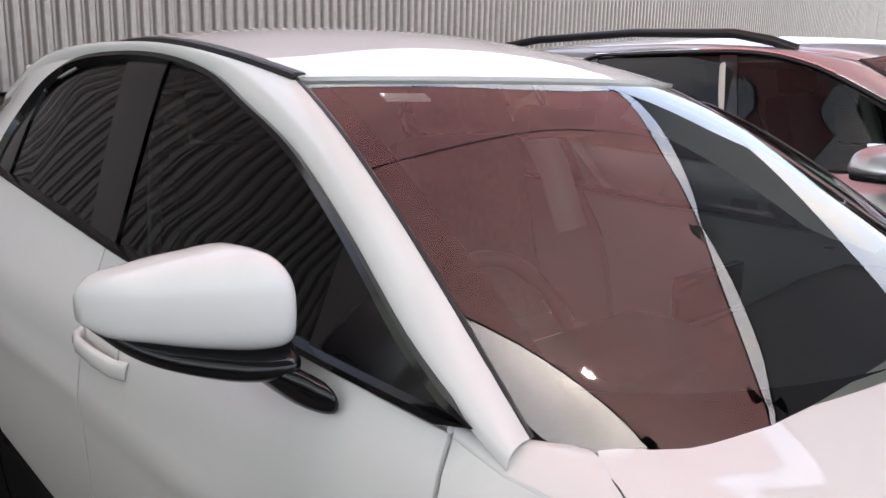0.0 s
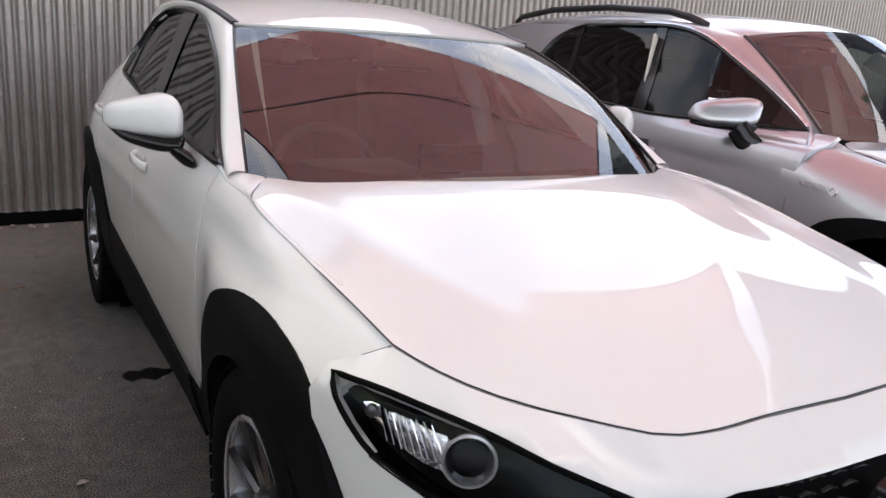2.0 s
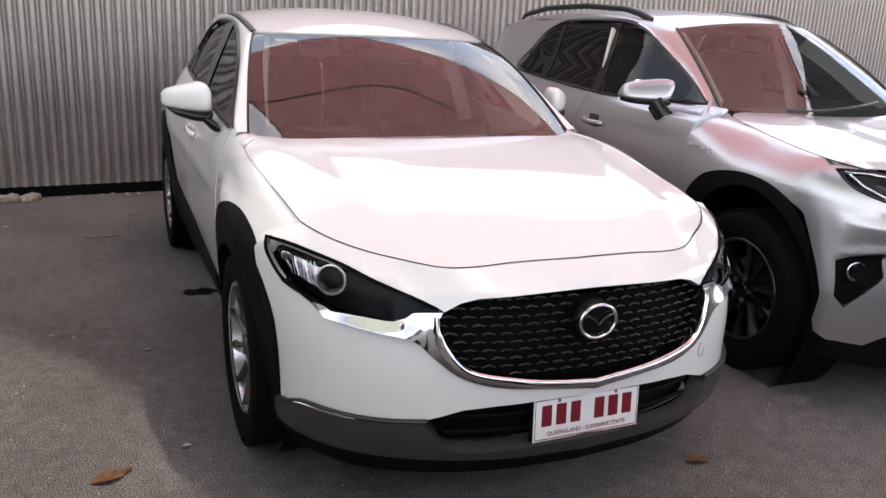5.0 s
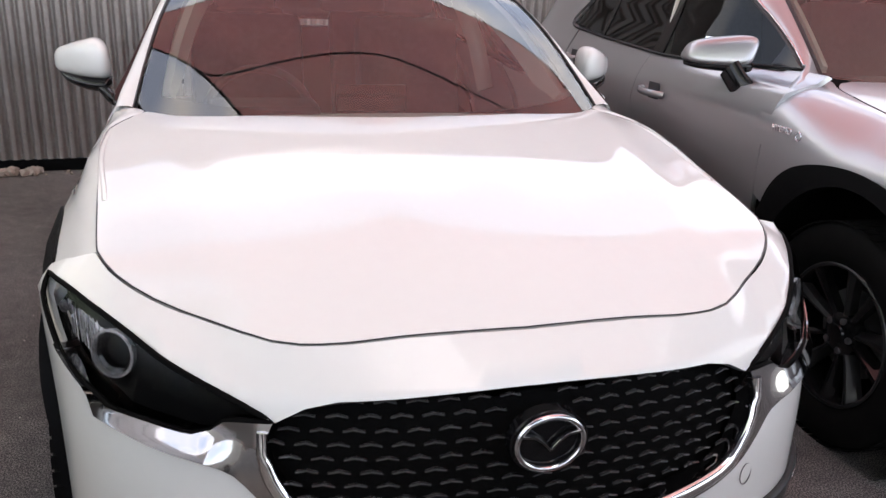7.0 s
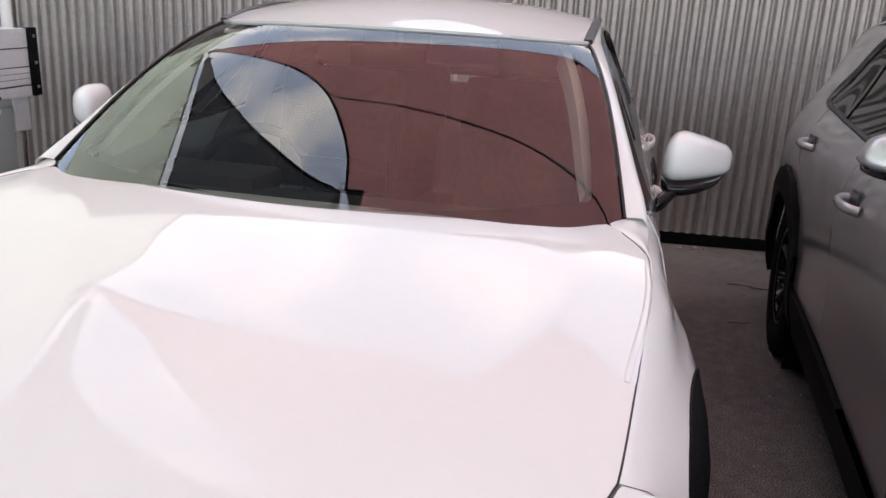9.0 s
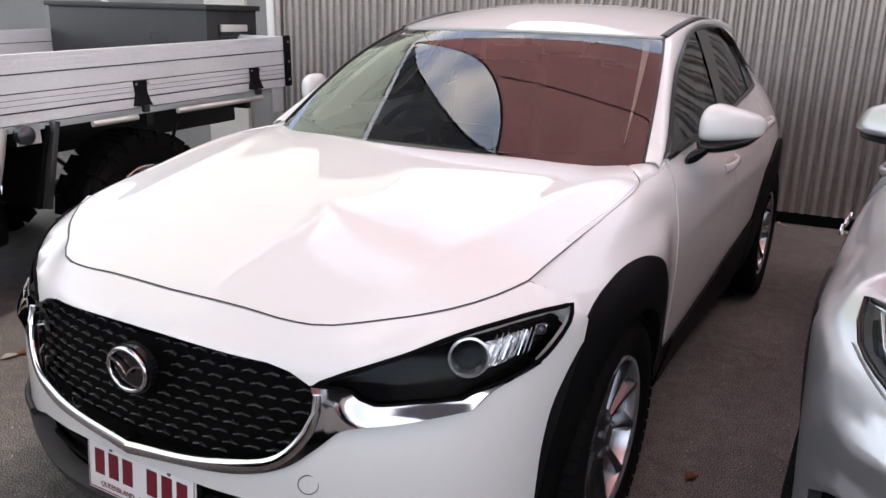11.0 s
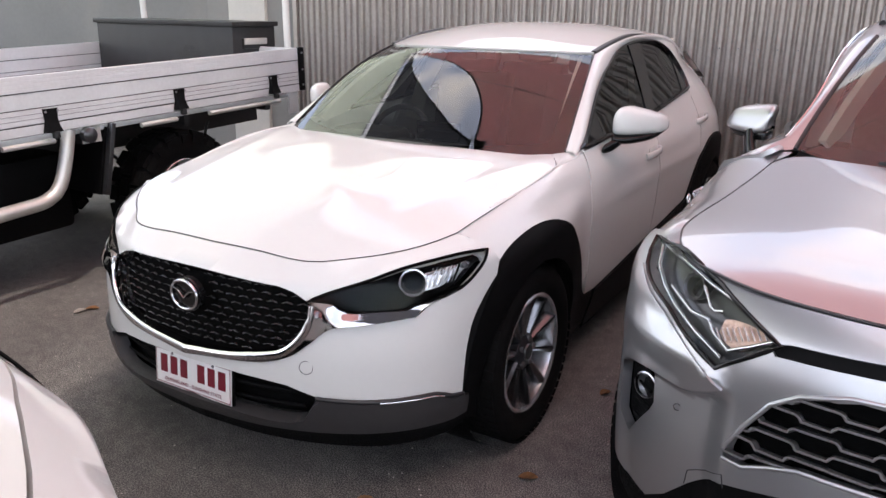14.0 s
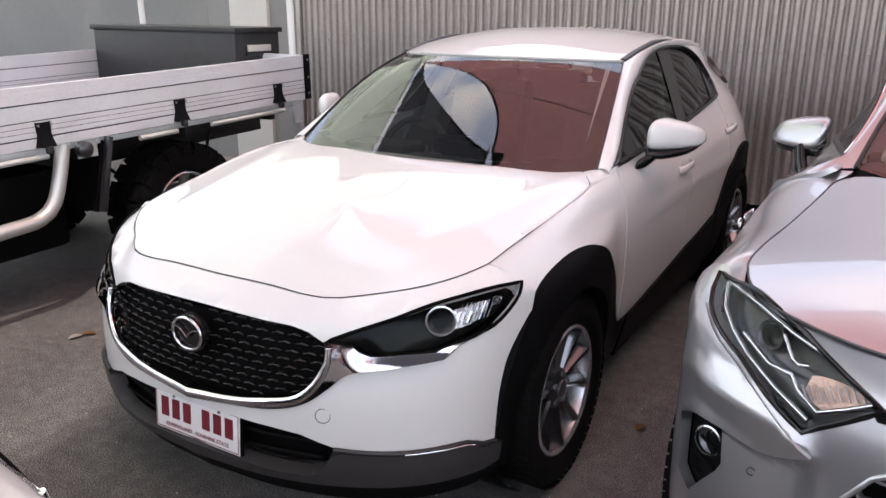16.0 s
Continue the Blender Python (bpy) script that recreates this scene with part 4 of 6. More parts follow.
        lens = [(.458, .715), (.534, .747), (.631, .782), (.728, .815), (.866, .834), (.98, .841), (1.092, .841), (1.053, .81), (1.011, .773), (.957, .739), (.86, .712), (.79, .697), (.768, .687), (.684, .687), (.593, .682), (.56, .693), (.54, .709)]
        lens = rounded([(sg * a, b) for a, b in lens], .02, True, (0, 6))
        lamp = new("headlight")
        lamp.parent = car
        panel("lens", car_nose, lens, LENS, lamp, "clear headlight lens", .03, lift=.002, flange=.004).visible_shadow = False
        panel("housing", car_nose, lens, VOID, lamp, "black headlight housing", .03, lift=-.045, flange=0)
        for nm, (a, b), r, mt in (("projector", (.770, .768), .046, GLOSS_BLACK),):
            p = Vector(car_nose(sg * a, b))
            n = (Vector((sg * .55, -.83, .10))).normalized()
            tm = Matrix.Translation(p - n * .055) @ n.to_track_quat("Z", "Y").to_matrix().to_4x4()
            for nm2, prof, mt2 in (("light_ring", [(.030, .044), (.041, .0455), (.042, .0405), (.030, .037)], BRIGHT), ("projector_barrel", [(0, .042), (.034, .038), (.030, .031), (0, .026)], GLOSS_BLACK), ("projector_lens", [(.012, .031), (.026, .024), (.034, .012), (.036, .0005)], LENS)):
                bm = revolve(bmesh.new(), prof, 32, "z", close=nm2 != "projector_lens")
                bmesh.ops.transform(bm, matrix=tm, verts=bm.verts)
                part(nm2, bm, mt2, lamp, angle=40)
        tube("lens_rim", [Vector(car_nose(*p)) for p in lens], .0055, VOID, lamp, "black lens border", 6, True)
        ref = [(sg * a, b) for a, b in ((.815, .738), (.87, .742), (.921, .757), (.942, .785), (.936, .818), (.87, .816), (.805, .802))]
        panel("reflector", car_nose, rounded(ref, .02, True, (0, 6)), CRINKLE, lamp, "bright ribbed reflector bowl", .02, lift=-.034, flange=.0)
        for i in range(9):
            a0 = .812 + i * .0137
            tube("reflector_rib", [Vector(car_nose(sg * (a0 + k * .004), .745 + i * .0012 + k * (.056 - i * .0006) / 3)) + Vector((-sg * .014, .026 + .003 * (i % 3), 0)) for k in range(4)], .0012, CHROME if i % 3 == 0 else STEEL, lamp, n=4)
        ref = [(sg * a, b) for a, b in ((.948, .768), (.975, .787), (1.0, .818), (.955, .824), (.950, .80))]
        panel("corner_reflector", car_nose, rounded(ref, .02), CHROME, lamp, "bright corner lamp bezel", .015, lift=-.026, flange=.008)
        p = Vector(car_nose(sg * .966, .802))
        n = Vector((sg * .8, -.58, .1)).normalized()
        bm = revolve(bmesh.new(), [(0, .012), (.006, .011), (.009, .006), (.010, .0005)], 16, "z")
        bmesh.ops.transform(bm, matrix=Matrix.Translation(p - n * .022) @ n.to_track_quat("Z", "Y").to_matrix().to_4x4(), verts=bm.verts)
        part("corner_bulb", bm, GUNMETAL, lamp)
    # fins of the grille: alike little waves
    fin = bmesh.new()
    prof = [(-.5, 0, -.1), (-.3, .2, .05), (0, .55, .35), (.3, .2, .05), (.5, 0, -.1)]
    rows = [[fin.verts.new((.038 * a, -.008 * c - .002, .010 * b + d)) for a, b, c in prof] for d in (.0016, -.0016)]
    back2 = [[fin.verts.new((.038 * a, .004, .010 * b + d)) for a, b, c in prof] for d in (.002, -.002)]
    for j in range(4):
        fin.faces.new((rows[0][j], rows[0][j + 1], rows[1][j + 1], rows[1][j]))
        fin.faces.new((back2[0][j], back2[0][j + 1], rows[0][j + 1], rows[0][j]))
        fin.faces.new((rows[1][j], rows[1][j + 1], back2[1][j + 1], back2[1][j]))
    bmesh.ops.recalc_face_normals(fin, faces=fin.faces)
    fin_mesh = bpy.data.meshes.new("grille_fin")
    fin.to_mesh(fin_mesh)
    fin.free()
    fin_mesh.materials.append(FIN)
    gl = [tuple(p) for p in inset(rounded(mirrored(gr), .03, True, (0,)), .012)]
    for r in range(13):
        for c in range(-11, 12):
            s, z = (c + .5 * (r % 2)) * .054, .506 + r * .0232
            if inside((s, z), gl) and z > .528 - .04 * min(1, abs(s) / .3) and (s * s + (z - .674) ** 2) > .075 ** 2:
                o = new("grille_fin", fin_mesh)
                o.parent = grille
                p, q = Vector(car_nose(s, z)), Vector(car_nose(s + .01, z))
                o.matrix_local = Matrix.LocRotScale(p + Vector((0, .024, 0)), Euler((radians(-8), 0, math.atan2(q.y - p.y, q.x - p.x))), None)
    if not full:
        return
    # emblem as a plain ring with two plain bars
    emblem = new("emblem")
    emblem.parent = car
    p = Vector(car_nose(0, .674)) + Vector((0, -.012, 0))
    part("emblem_disc", sweep(bmesh.new(), [p + Vector((0, .03, 0)), p + Vector((0, .006, 0))], circle(.072, 40, .060), (0, 0, 1)), GLOSS_BLACK, emblem, angle=40)
    part("emblem_ring", sweep(bmesh.new(), [p + Vector((.061 * math.cos(a), 0, .050 * math.sin(a))) for a in [2 * math.pi * i / 48 for i in range(48)]], circle(.0056, 8), (0, 1, 0), True), CHROME, emblem, "chrome oval emblem ring", angle=60)
    for sg in (-1, 1):
        part("emblem_bar", sweep(bmesh.new(), [p + Vector((sg * x, -.002, z)) for x, z in ((0, -.012), (.014, .004), (.030, .016), (.055, .020))], circle(.0042, 6), (0, 1, 0)), DARK_CHROME, emblem, angle=60)
    # lower cladding and intake
    lip = [(0, .312), (.18, .306), (.325, .297), (.41, .300), (.457, .316), (.49, .37), (.52, .394), (.64, .388), (.885, .386), (.935, .356), (.997, .356), (1.0, .285), (.95, .272), (.68, .275), (.31, .268), (0, .266)]
    panel("bumper_lip", car_nose, rounded(mirrored(lip), .03, True, range(32)), GREY_PLASTIC, car, "dark grey plastic bumper lip", .03, lift=.012, flange=.05)
    chin = [(0, .266), (.31, .268), (.68, .275), (.95, .272), (1.0, .282), (1.02, .215), (.93, .195), (.68, .19), (.31, .19), (0, .19)]
    panel("bumper_chin", car_nose, rounded(mirrored(chin), .03, True, range(20)), BLACK_PLASTIC, car, "black plastic bumper underside", .03, lift=-.012, flange=.05)
    intake = [(0, .455), (.2, .45), (.42, .43), (.53, .402), (.50, .35), (.46, .30), (.3, .285), (0, .30)]
    panel("intake", car_nose, rounded(mirrored(intake), .03), BLACK_PLASTIC, car, "black lower air intake", .05, lift=-.06, flange=0)
    for z in (.345, .395):
        tube("intake_slat", [Vector(car_nose(s * .04, z)) + Vector((0, .035, 0)) for s in range(-11, 12)], .007, BLACK_PLASTIC, car, n=6)
    for sg in (-1, 1):
        slot = [(sg * a, b) for a, b in ((.50, .398), (.56, .394), (.64, .391), (.76, .391), (.88, .390), (.94, .366), (.985, .360))]
        tube("bumper_slot", [Vector(car_nose(*p)) + Vector((sg * .004, -.008, 0)) for p in rounded(slot, .03, False)], .008, SEAL, car, "black corner slot", 8)
        slot = [(sg * a, b) for a, b in ((.70, .388), (.80, .388), (.88, .386), (.91, .378))]
        tube("slot_trim", [Vector(car_nose(*p)) + Vector((sg * .008, -.014, 0)) for p in rounded(slot, .03, False)], .003, CHROME, car, "thin bright corner trim", 6)
    p = Vector(car_nose(.47, .50))
    n = Vector((.45, -.88, .08)).normalized()
    tow = sweep(bmesh.new(), [p + n.to_track_quat("Z", "Y") @ Vector((.022 * math.cos(a), .022 * math.sin(a), .001)) for a in [2 * math.pi * i / 28 for i in range(28)]], circle(.0011, 5), n, True)
    part("tow_cover_gap", tow, GUNMETAL, car, "round tow eye cover outline")
    # number plate
    plate = new("number_plate")
    plate.parent = car
    plate.matrix_local = pose(0, -2.205, .377, 86, 0, 0)
    part("plate", box(bmesh.new(), (0, 0, 0), (.372, .134, .003), .001), PLATE_WHITE, plate, "white number plate with maroon print")
    part("plate_holder", box(bmesh.new(), (0, .004, -.008), (.385, .143, .010), .003), BLACK_PLASTIC, plate)
    part("plate_rim", sweep(bmesh.new(), [(x * .181, y * .062, .002) for x, y in ((-1, -1), (1, -1), (1, 1), (-1, 1))], circle(.0018, 4), (0, 0, 1), True), MAROON, plate)
    for i, x in enumerate((-.142, -.092, -.042, .042, .092, .142)):
        part("plate_bar", box(bmesh.new(), (x, .012, .002), (.034, .066, .0016)), MAROON, plate)
    letters("plate_legend", "QUEENSLAND - SUNSHINE STATE", .0185, MAROON, plate, pose(0, -.046, .0022), depth=.0006)
    for sx in (-1, 1):
        part("plate_screw", revolve(bmesh.new(), [(.001, .006), (.004, .005), (.0045, .0005)], 12, "z"), STEEL, plate).location = (sx * .10, .055, 0)
    # cabin
    bm = bmesh.new()
    prof = [(-.98, .96), (-.78, 1.0), (-.60, .985), (-.50, .93), (-.46, .80), (-.46, .60), (-.9, .60)]
    rows = [[bm.verts.new((x, y + .04 * (1 - (x / .7) ** 2) * -1, z)) for y, z in prof] for x in (-.70, -.4, -.1, .1, .4, .70)]
    for r0, r1 in zip(rows, rows[1:]):
        for j in range(len(prof) - 1):
            bm.faces.new((r0[j], r0[j + 1], r1[j + 1], r1[j]))
    part("dashboard", bm, INTERIOR, car, "black dashboard", angle=50)
    bm = bmesh.new()
    box(bm, (-.36, -.66, 1.0), (.34, .20, .06), .025)
    part("instrument_hood", bm, INTERIOR, car)
    block("centre_screen", (0, -.60, 1.03), (.24, .02, .09), GLOSS_BLACK, car, bevel=.006, m=None)
    wheel = new("steering_wheel")
    wheel.parent = car
    wheel.matrix_local = pose(-.36, -.42, .93, 65, 0, 0)
    part("wheel_rim", sweep(bmesh.new(), [(.185 * math.cos(a), .185 * math.sin(a), 0) for a in [2 * math.pi * i / 40 for i in range(40)]], circle(.016, 8), (0, 0, 1), True), INTERIOR, wheel, angle=60)
    part("wheel_boss", box(bmesh.new(), (0, -.01, -.02), (.16, .12, .05), .02), INTERIOR, wheel)
    for a in (0, 180, 270):
        part("wheel_spoke", box(bmesh.new(), (.12, 0, -.01), (.12, .035, .014), .005, Matrix.Rotation(radians(a), 4, "Z")), GUNMETAL, wheel)
    for sx in (-.36, .36):
        for yy, nm in ((.12, "front_seat"), (.95, "rear_seat")):
            seat = new(nm)
            seat.parent = car
            part("cushion", box(bmesh.new(), (sx, yy - .1, .62), (.50, .50, .16), .05), CLOTH, seat)
            part("backrest", box(bmesh.new(), (0, 0, .30), (.48, .14, .62), .055, pose(sx, yy + .18, .66, -14)), CLOTH, seat, "dark cloth backrest")
            part("headrest", box(bmesh.new(), (0, 0, .70), (.26, .10, .17), .04, pose(sx, yy + .18, .66, -14)), CLOTH, seat)
            for px in (-.06, .06):
                part("headrest_post", box(bmesh.new(), (px, 0, .60), (.012, .012, .10), .003, pose(sx, yy + .18, .66, -14)), STEEL, seat)
    for sg in (-1, 1):
        lining(car, screen_edge, sg, .062, .085)
        tube("centre_pillar_trim", [(sg * .70, .24, .95), (sg * .665, .30, 1.15), (sg * .60, .40, 1.36)], .012, CREAM, car, "pale grey door pillar trim", 8, ry=.05)
    part("headlining", box(bmesh.new(), (0, .75, 1.42), (1.0, 1.7, .03), .01), CREAM, car, "pale grey headlining")
    rv = new("rear_view_mirror")
    rv.parent = car
    part("mirror_body", box(bmesh.new(), (0, -.22, 1.33), (.24, .05, .07), .02), INTERIOR, rv)
    part("mirror_stem", box(bmesh.new(), (0, -.27, 1.385), (.10, .10, .06), .02), INTERIOR, rv)
    part("screen_sticker", box(bmesh.new(), (0, 0, 0), (.10, .004, .02), .0005, Matrix.Translation(Vector(car_screen(-.77, .93)) + Vector((0, .012, -.012))) @ pose(0, 0, 0, -58)), PLATE_WHITE, car, "white service sticker inside the screen")


FIN = material("satin_dark_fin", (0.10, 0.10, 0.103), 0.25, metal=0.7)
WING_CHROME = material("smoky_chrome", (0.42, 0.41, 0.415), 0.07, metal=1.0)
DARK_CHROME = material("dark_chrome", (0.35, 0.35, 0.36), 0.08, metal=1.0)
near_car = thing("car", "white compact crossover car with black plastic cladding", "car", "parked cars")
white_car(near_car)

# ---- the silver car beside it ----
RP = [(-2.0, .79), (-1.75, .872), (-1.35, .910), (-.8, .905), (0, .902), (.8, .908), (1.35, .922), (1.9, .88), (2.2, .78)]
RD = [(.2, -.07), (.4, -.02), (.6, -.004), (.75, 0), (.92, -.006), (1.02, -.022), (1.08, -.045), (1.14, -.08), (1.3, -.175), (1.48, -.265), (1.58, -.325), (1.66, -.41)]
RE = [(-2.2, .945), (-1.9, .998), (-1.4, 1.045), (-1.2, 1.072), (-1.0, 1.105), (-.8, 1.13)]
RNX = [(0, 0), (.3, .30), (.5, .495), (.65, .635), (.8, .755), (.95, .840), (1.1, .879), (1.2, .893)]
RNY = [(0, -2.27), (.3, -2.25), (.5, -2.20), (.65, -2.13), (.8, -2.03), (.95, -1.905), (1.1, -1.76), (1.2, -1.66)]
RNB = [(.2, .06), (.35, 0), (.5, -.02), (.7, 0), (.85, .02), (.92, .05), (.98, .10), (1.04, .18)]
RMID = [(-2.2, .96), (-2.1, 1.005), (-1.9, 1.045), (-1.5, 1.09), (-1.1, 1.135), (-.9, 1.16)]
RHUB = (-1.48, 1.21)


def rav_side(y, z):
    return interp(RP, y) + interp(RD, z) - .125 * (1 - smooth(-.92, -.1, y)) * smooth(1.08, 1.14, z) - .012 * math.exp(-((z - .62) / .12) ** 2) * smooth(-1.0, -.6, y)


def rav_nose(s, z):
    a = abs(s)
    x = interp(RNX, a)
    if z > .88:
        k = min(1.0, (z - .88) / .165)
        x -= max(0.0, x - .72) * (1 - math.sqrt(1 - k * k)) * smooth(.62, .85, a)
    y = interp(RNY, a) + interp(RNB, z) * (1 - smooth(.8, 1.2, a))
    # below the lamp a blade stands out, and the corner falls back under it
    under = interp([(.44, .772), (.476, .757), (.548, .724), (.60, .712), (.71, .708), (.79, .695), (.88, .675)], a)
    w = smooth(.44, .52, a) * (1 - smooth(.80, .93, a))
    y += w * .045 * (1 - smooth(under - .035, under + .002, z)) * smooth(.20, .34, z)
    # the blade is folded along a crease that falls towards its tip
    fold = interp([(.476, .768), (.50, .776), (.676, .806), (.80, .80), (.90, .785)], a)
    y -= smooth(.44, .52, a) * (1 - smooth(.80, .95, a)) * .018 * max(0.0, 1 - abs(z - fold) / (.07 if z < fold else .045))
    return (math.copysign(x, s), y, z)


def rav_bonnet(x, y):
    a = abs(x)
    rim = interp(RE, y) - .003
    r = min(1.3, a / .80)
    return (x, y, rim + (interp(RMID, y) - rim) * (1 - r ** 2.4) - .010 * (1 - smooth(.20, .40, a + .10 * (y + 1.5))) * smooth(-2.15, -1.9, y))


def rav_roof(u, y):
    xe, ze = interp([(-.265, .515), (0, .545), (.3, .565), (1.2, .56), (2.1, .52)], y), interp([(-.265, 1.522), (-.1, 1.556), (.2, 1.588), (.7, 1.60), (1.3, 1.58), (2.1, 1.50)], y)
    mid = interp([(-.265, 1.577), (-.1, 1.612), (.1, 1.637), (.6, 1.655), (1.4, 1.635), (2.1, 1.56)], y)
    y2 = y - .17 * (1 - u * u) * (1 - smooth(-.265, .4, y))
    return (u * xe, y2, ze + (mid - ze) * (1 - abs(u) ** 2.2))


def rav_edge(w):
    return Vector((.645 - .122 * w, -.905 + .62 * w, 1.135 + .387 * w)) + Vector((.3, -.5, .8)) * (.02 * 4 * w * (1 - w))


def rav_screen(u, w):
    e = rav_edge(w)
    mid = Vector((0, -1.13 + .695 * w, 1.10 + .475 * w)) + Vector((0, -.5, .86)) * (.03 * 4 * w * (1 - w))
    q = abs(u) ** 2.1
    return (u * e.x, mid.y + (e.y - mid.y) * q, mid.z + (e.z - mid.z) * q)


def silver_car():
    car = thing("car", "silver hybrid sport utility car with black arches", "car", "parked cars", m=pose(2.345, .05, 0, 0, 0, -4))
    edge = [(0, -2.165), (.25, -2.155), (.45, -2.12), (.60, -2.04), (.69, -1.93), (.735, -1.80), (.737, -1.65), (.717, -1.45), (.70, -1.28), (.688, -1.15), (.675, -1.05), (.632, -1.0), (.58, -.99), (.45, -1.04), (.2, -1.10), (0, -1.12)]
    panel("bonnet", rav_bonnet, mirrored([tuple(p) for p in rounded(edge, .03, False, (0, 11, 15))]), SILVER, car, "silver bonnet with raised sides", .035, gap=.003, flange=.02, heart=(0, 0, .6))
    lid = [p for p in rounded(edge[:6], .03, False)]
    lid = [Vector((-p.x, p.y)) for p in lid[:0:-1]] + lid
    tube("bonnet_gap", [Vector(rav_bonnet(p.x, p.y)) + Vector((0, -.002, -.002)) for p in lid], .0032, SEAL, car, n=6)
    inner = [(-1.86, .722), (-1.80, .738), (-1.65, .740), (-1.45, .720), (-1.28, .703), (-1.15, .691), (-1.05, .678), (-.985, .652), (-.94, .645)]
    for sg in (-1, 1):
        verts, faces, k = [], [], 13
        rows = [-1.84 + i * .02 for i in range(46)]
        for y in rows:
            xi, ze = interp(inner, y), .90
            xo, zi = rav_side(y, ze), rav_bonnet(xi, y)[2] + .0005 - .05 * (1 - smooth(-1.85, -1.72, y))
            square = 2 / (1.55 + 1.1 * smooth(-1.45, -.98, y))
            for j in range(k):
                t = j / (k - 1) * math.pi / 2
                verts.append((sg * (xi + (xo - xi) * math.sin(t) ** square), y, ze + (zi - ze) * max(0.0, math.cos(t)) ** square))
        for i in range(len(rows) - 1):
            for j in range(k - 1):
                f = (i * k + j, i * k + j + 1, (i + 1) * k + j + 1, (i + 1) * k + j)
                faces.append(f if sg < 0 else f[::-1])
        finish("fender_cap", verts, faces, SILVER, car, "silver upper edge of the fender")
        tube("bonnet_gap", [Vector((sg * (interp(inner, y) - .003), y, rav_bonnet(interp(inner, y), y)[2])) for y in [-1.84 + i * .03 for i in range(24)]], .003, SEAL, car, n=6)
    skin = [(0, .974), (.25, .974), (.45, .976), (.54, .982), (.68, 1.005), (.78, 1.008), (.92, 1.010), (1.02, 1.0), (1.09, .96), (1.12, .90), (1.125, .862), (1.057, .804), (1.023, .735), (.978, .622), (.944, .496), (.95, .38), (.93, .33), (.85, .30), (.708, .30), (.63, .36), (.55, .45), (.48, .515), (.435, .536), (.304, .565), (.15, .573), (0, .575)]
    lamp_h = [(.54, .975), (.68, 1.008), (.80, 1.002), (.90, .997), (.842, .941), (.755, .906), (.683, .884), (.592, .838), (.503, .802), (.36, .895), (.46, .94)]
    fog_h = [(.90, .645), (.84, .667), (.765, .688), (.716, .700), (.70, .60), (.715, .573), (.82, .452), (.885, .50)]
    gr_h = [(0, .842), (.11, .840), (.20, .834), (.30, .806), (.36, .766), (.413, .690), (.452, .625), (.452, .598), (.40, .598), (.34, .622), (.28, .640), (0, .644)]
    bar_h = [(0, .918), (.13, .915), (.34, .904), (.388, .893), (.37, .872), (.13, .885), (0, .888)]
    both = lambda q: [rounded([(sg * a, b) for a, b in q], .03, True, range(len(q))) for sg in (-1, 1)]
    panel("front_bumper", rav_nose, rounded(mirrored(skin), .03, True, range(60)), SILVER, car, "silver front bumper with chiselled corners", .014, [*both(lamp_h), *both(fog_h), rounded(mirrored(gr_h), .03, True, range(30)), rounded(mirrored(bar_h), .03, True, range(30))], .03)
    grille = panel("grille", rav_nose, rounded(mirrored(gr_h), .03, True, range(30)), VOID, car, "black lower grille of honeycomb slots", .05, lift=-.05, flange=0)
    gl = [tuple(p) for p in rounded(mirrored(gr_h), .03, True, range(30))]
    gs = [tuple(p) for p in inset(rounded(mirrored(gr_h), .03, True, range(30)), .010)]
    for r in range(7):
        # each slat steps up and down in long hexagons, half a step from its neighbour
        path = []
        for i in range(-80, 81):
            sx = i * .006
            ph = ((sx + (.085 if r % 2 else 0)) / .17) % 1.0
            step = min(1.0, max(0.0, (abs(ph - .5) - .19) / .05))
            sz = .611 + r * .0335 + .013 * step
            if inside((sx, sz), gs):
                path.append(Vector(rav_nose(sx, sz)) + Vector((0, .022, 0)))
        if len(path) > 3:
            part("grille_slat", sweep(bmesh.new(), path, [(-.004, -.003), (-.004, .0015), (.026, .0115), (.026, .006)], (0, 0, 1)), SLAT, grille, angle=20)
    tube("grille_frame", [Vector(rav_nose(q[0], q[1])) + Vector((0, -.002, 0)) for q in gl], .006, SILVER, car, "silver grille frame", 8, True)
    for sg in (-1, 1):
        cover = [(sg * a, b) for a, b in ((.56, .445), (.553, .488), (.446, .556), (.438, .525))]
        tube("tow_cover_gap", [Vector(rav_nose(*q)) + Vector((0, -.001, 0)) for q in rounded(cover, .03, False, range(4))], .0013, GUNMETAL, car, "square tow eye cover outline", 5)
    panel("nose_bar", rav_nose, rounded(mirrored(bar_h), .03, True, range(30)), BLACK_PLASTIC, car, "black strip under the bonnet", .05, lift=-.012, flange=.0)
    low = [(0, .60), (.15, .598), (.304, .59), (.435, .56), (.48, .54), (.55, .475), (.63, .385), (.708, .33), (.85, .33), (.93, .36), (.955, .40), (.97, .30), (.93, .22), (.5, .20), (0, .20)]
    panel("bumper_lip", rav_nose, rounded(mirrored(low), .03, True, range(40)), BLACK_PLASTIC, car, "black plastic bumper lip", .05, lift=-.008, flange=.05)
    p = Vector(rav_nose(-.61, .634))
    part("parking_sensor", sweep(bmesh.new(), [p + Vector((.009 * math.cos(a), -.003, .009 * math.sin(a))) for a in [2 * math.pi * i / 16 for i in range(16)]], circle(.0015, 5), (0, 1, 0), True), GUNMETAL, car)
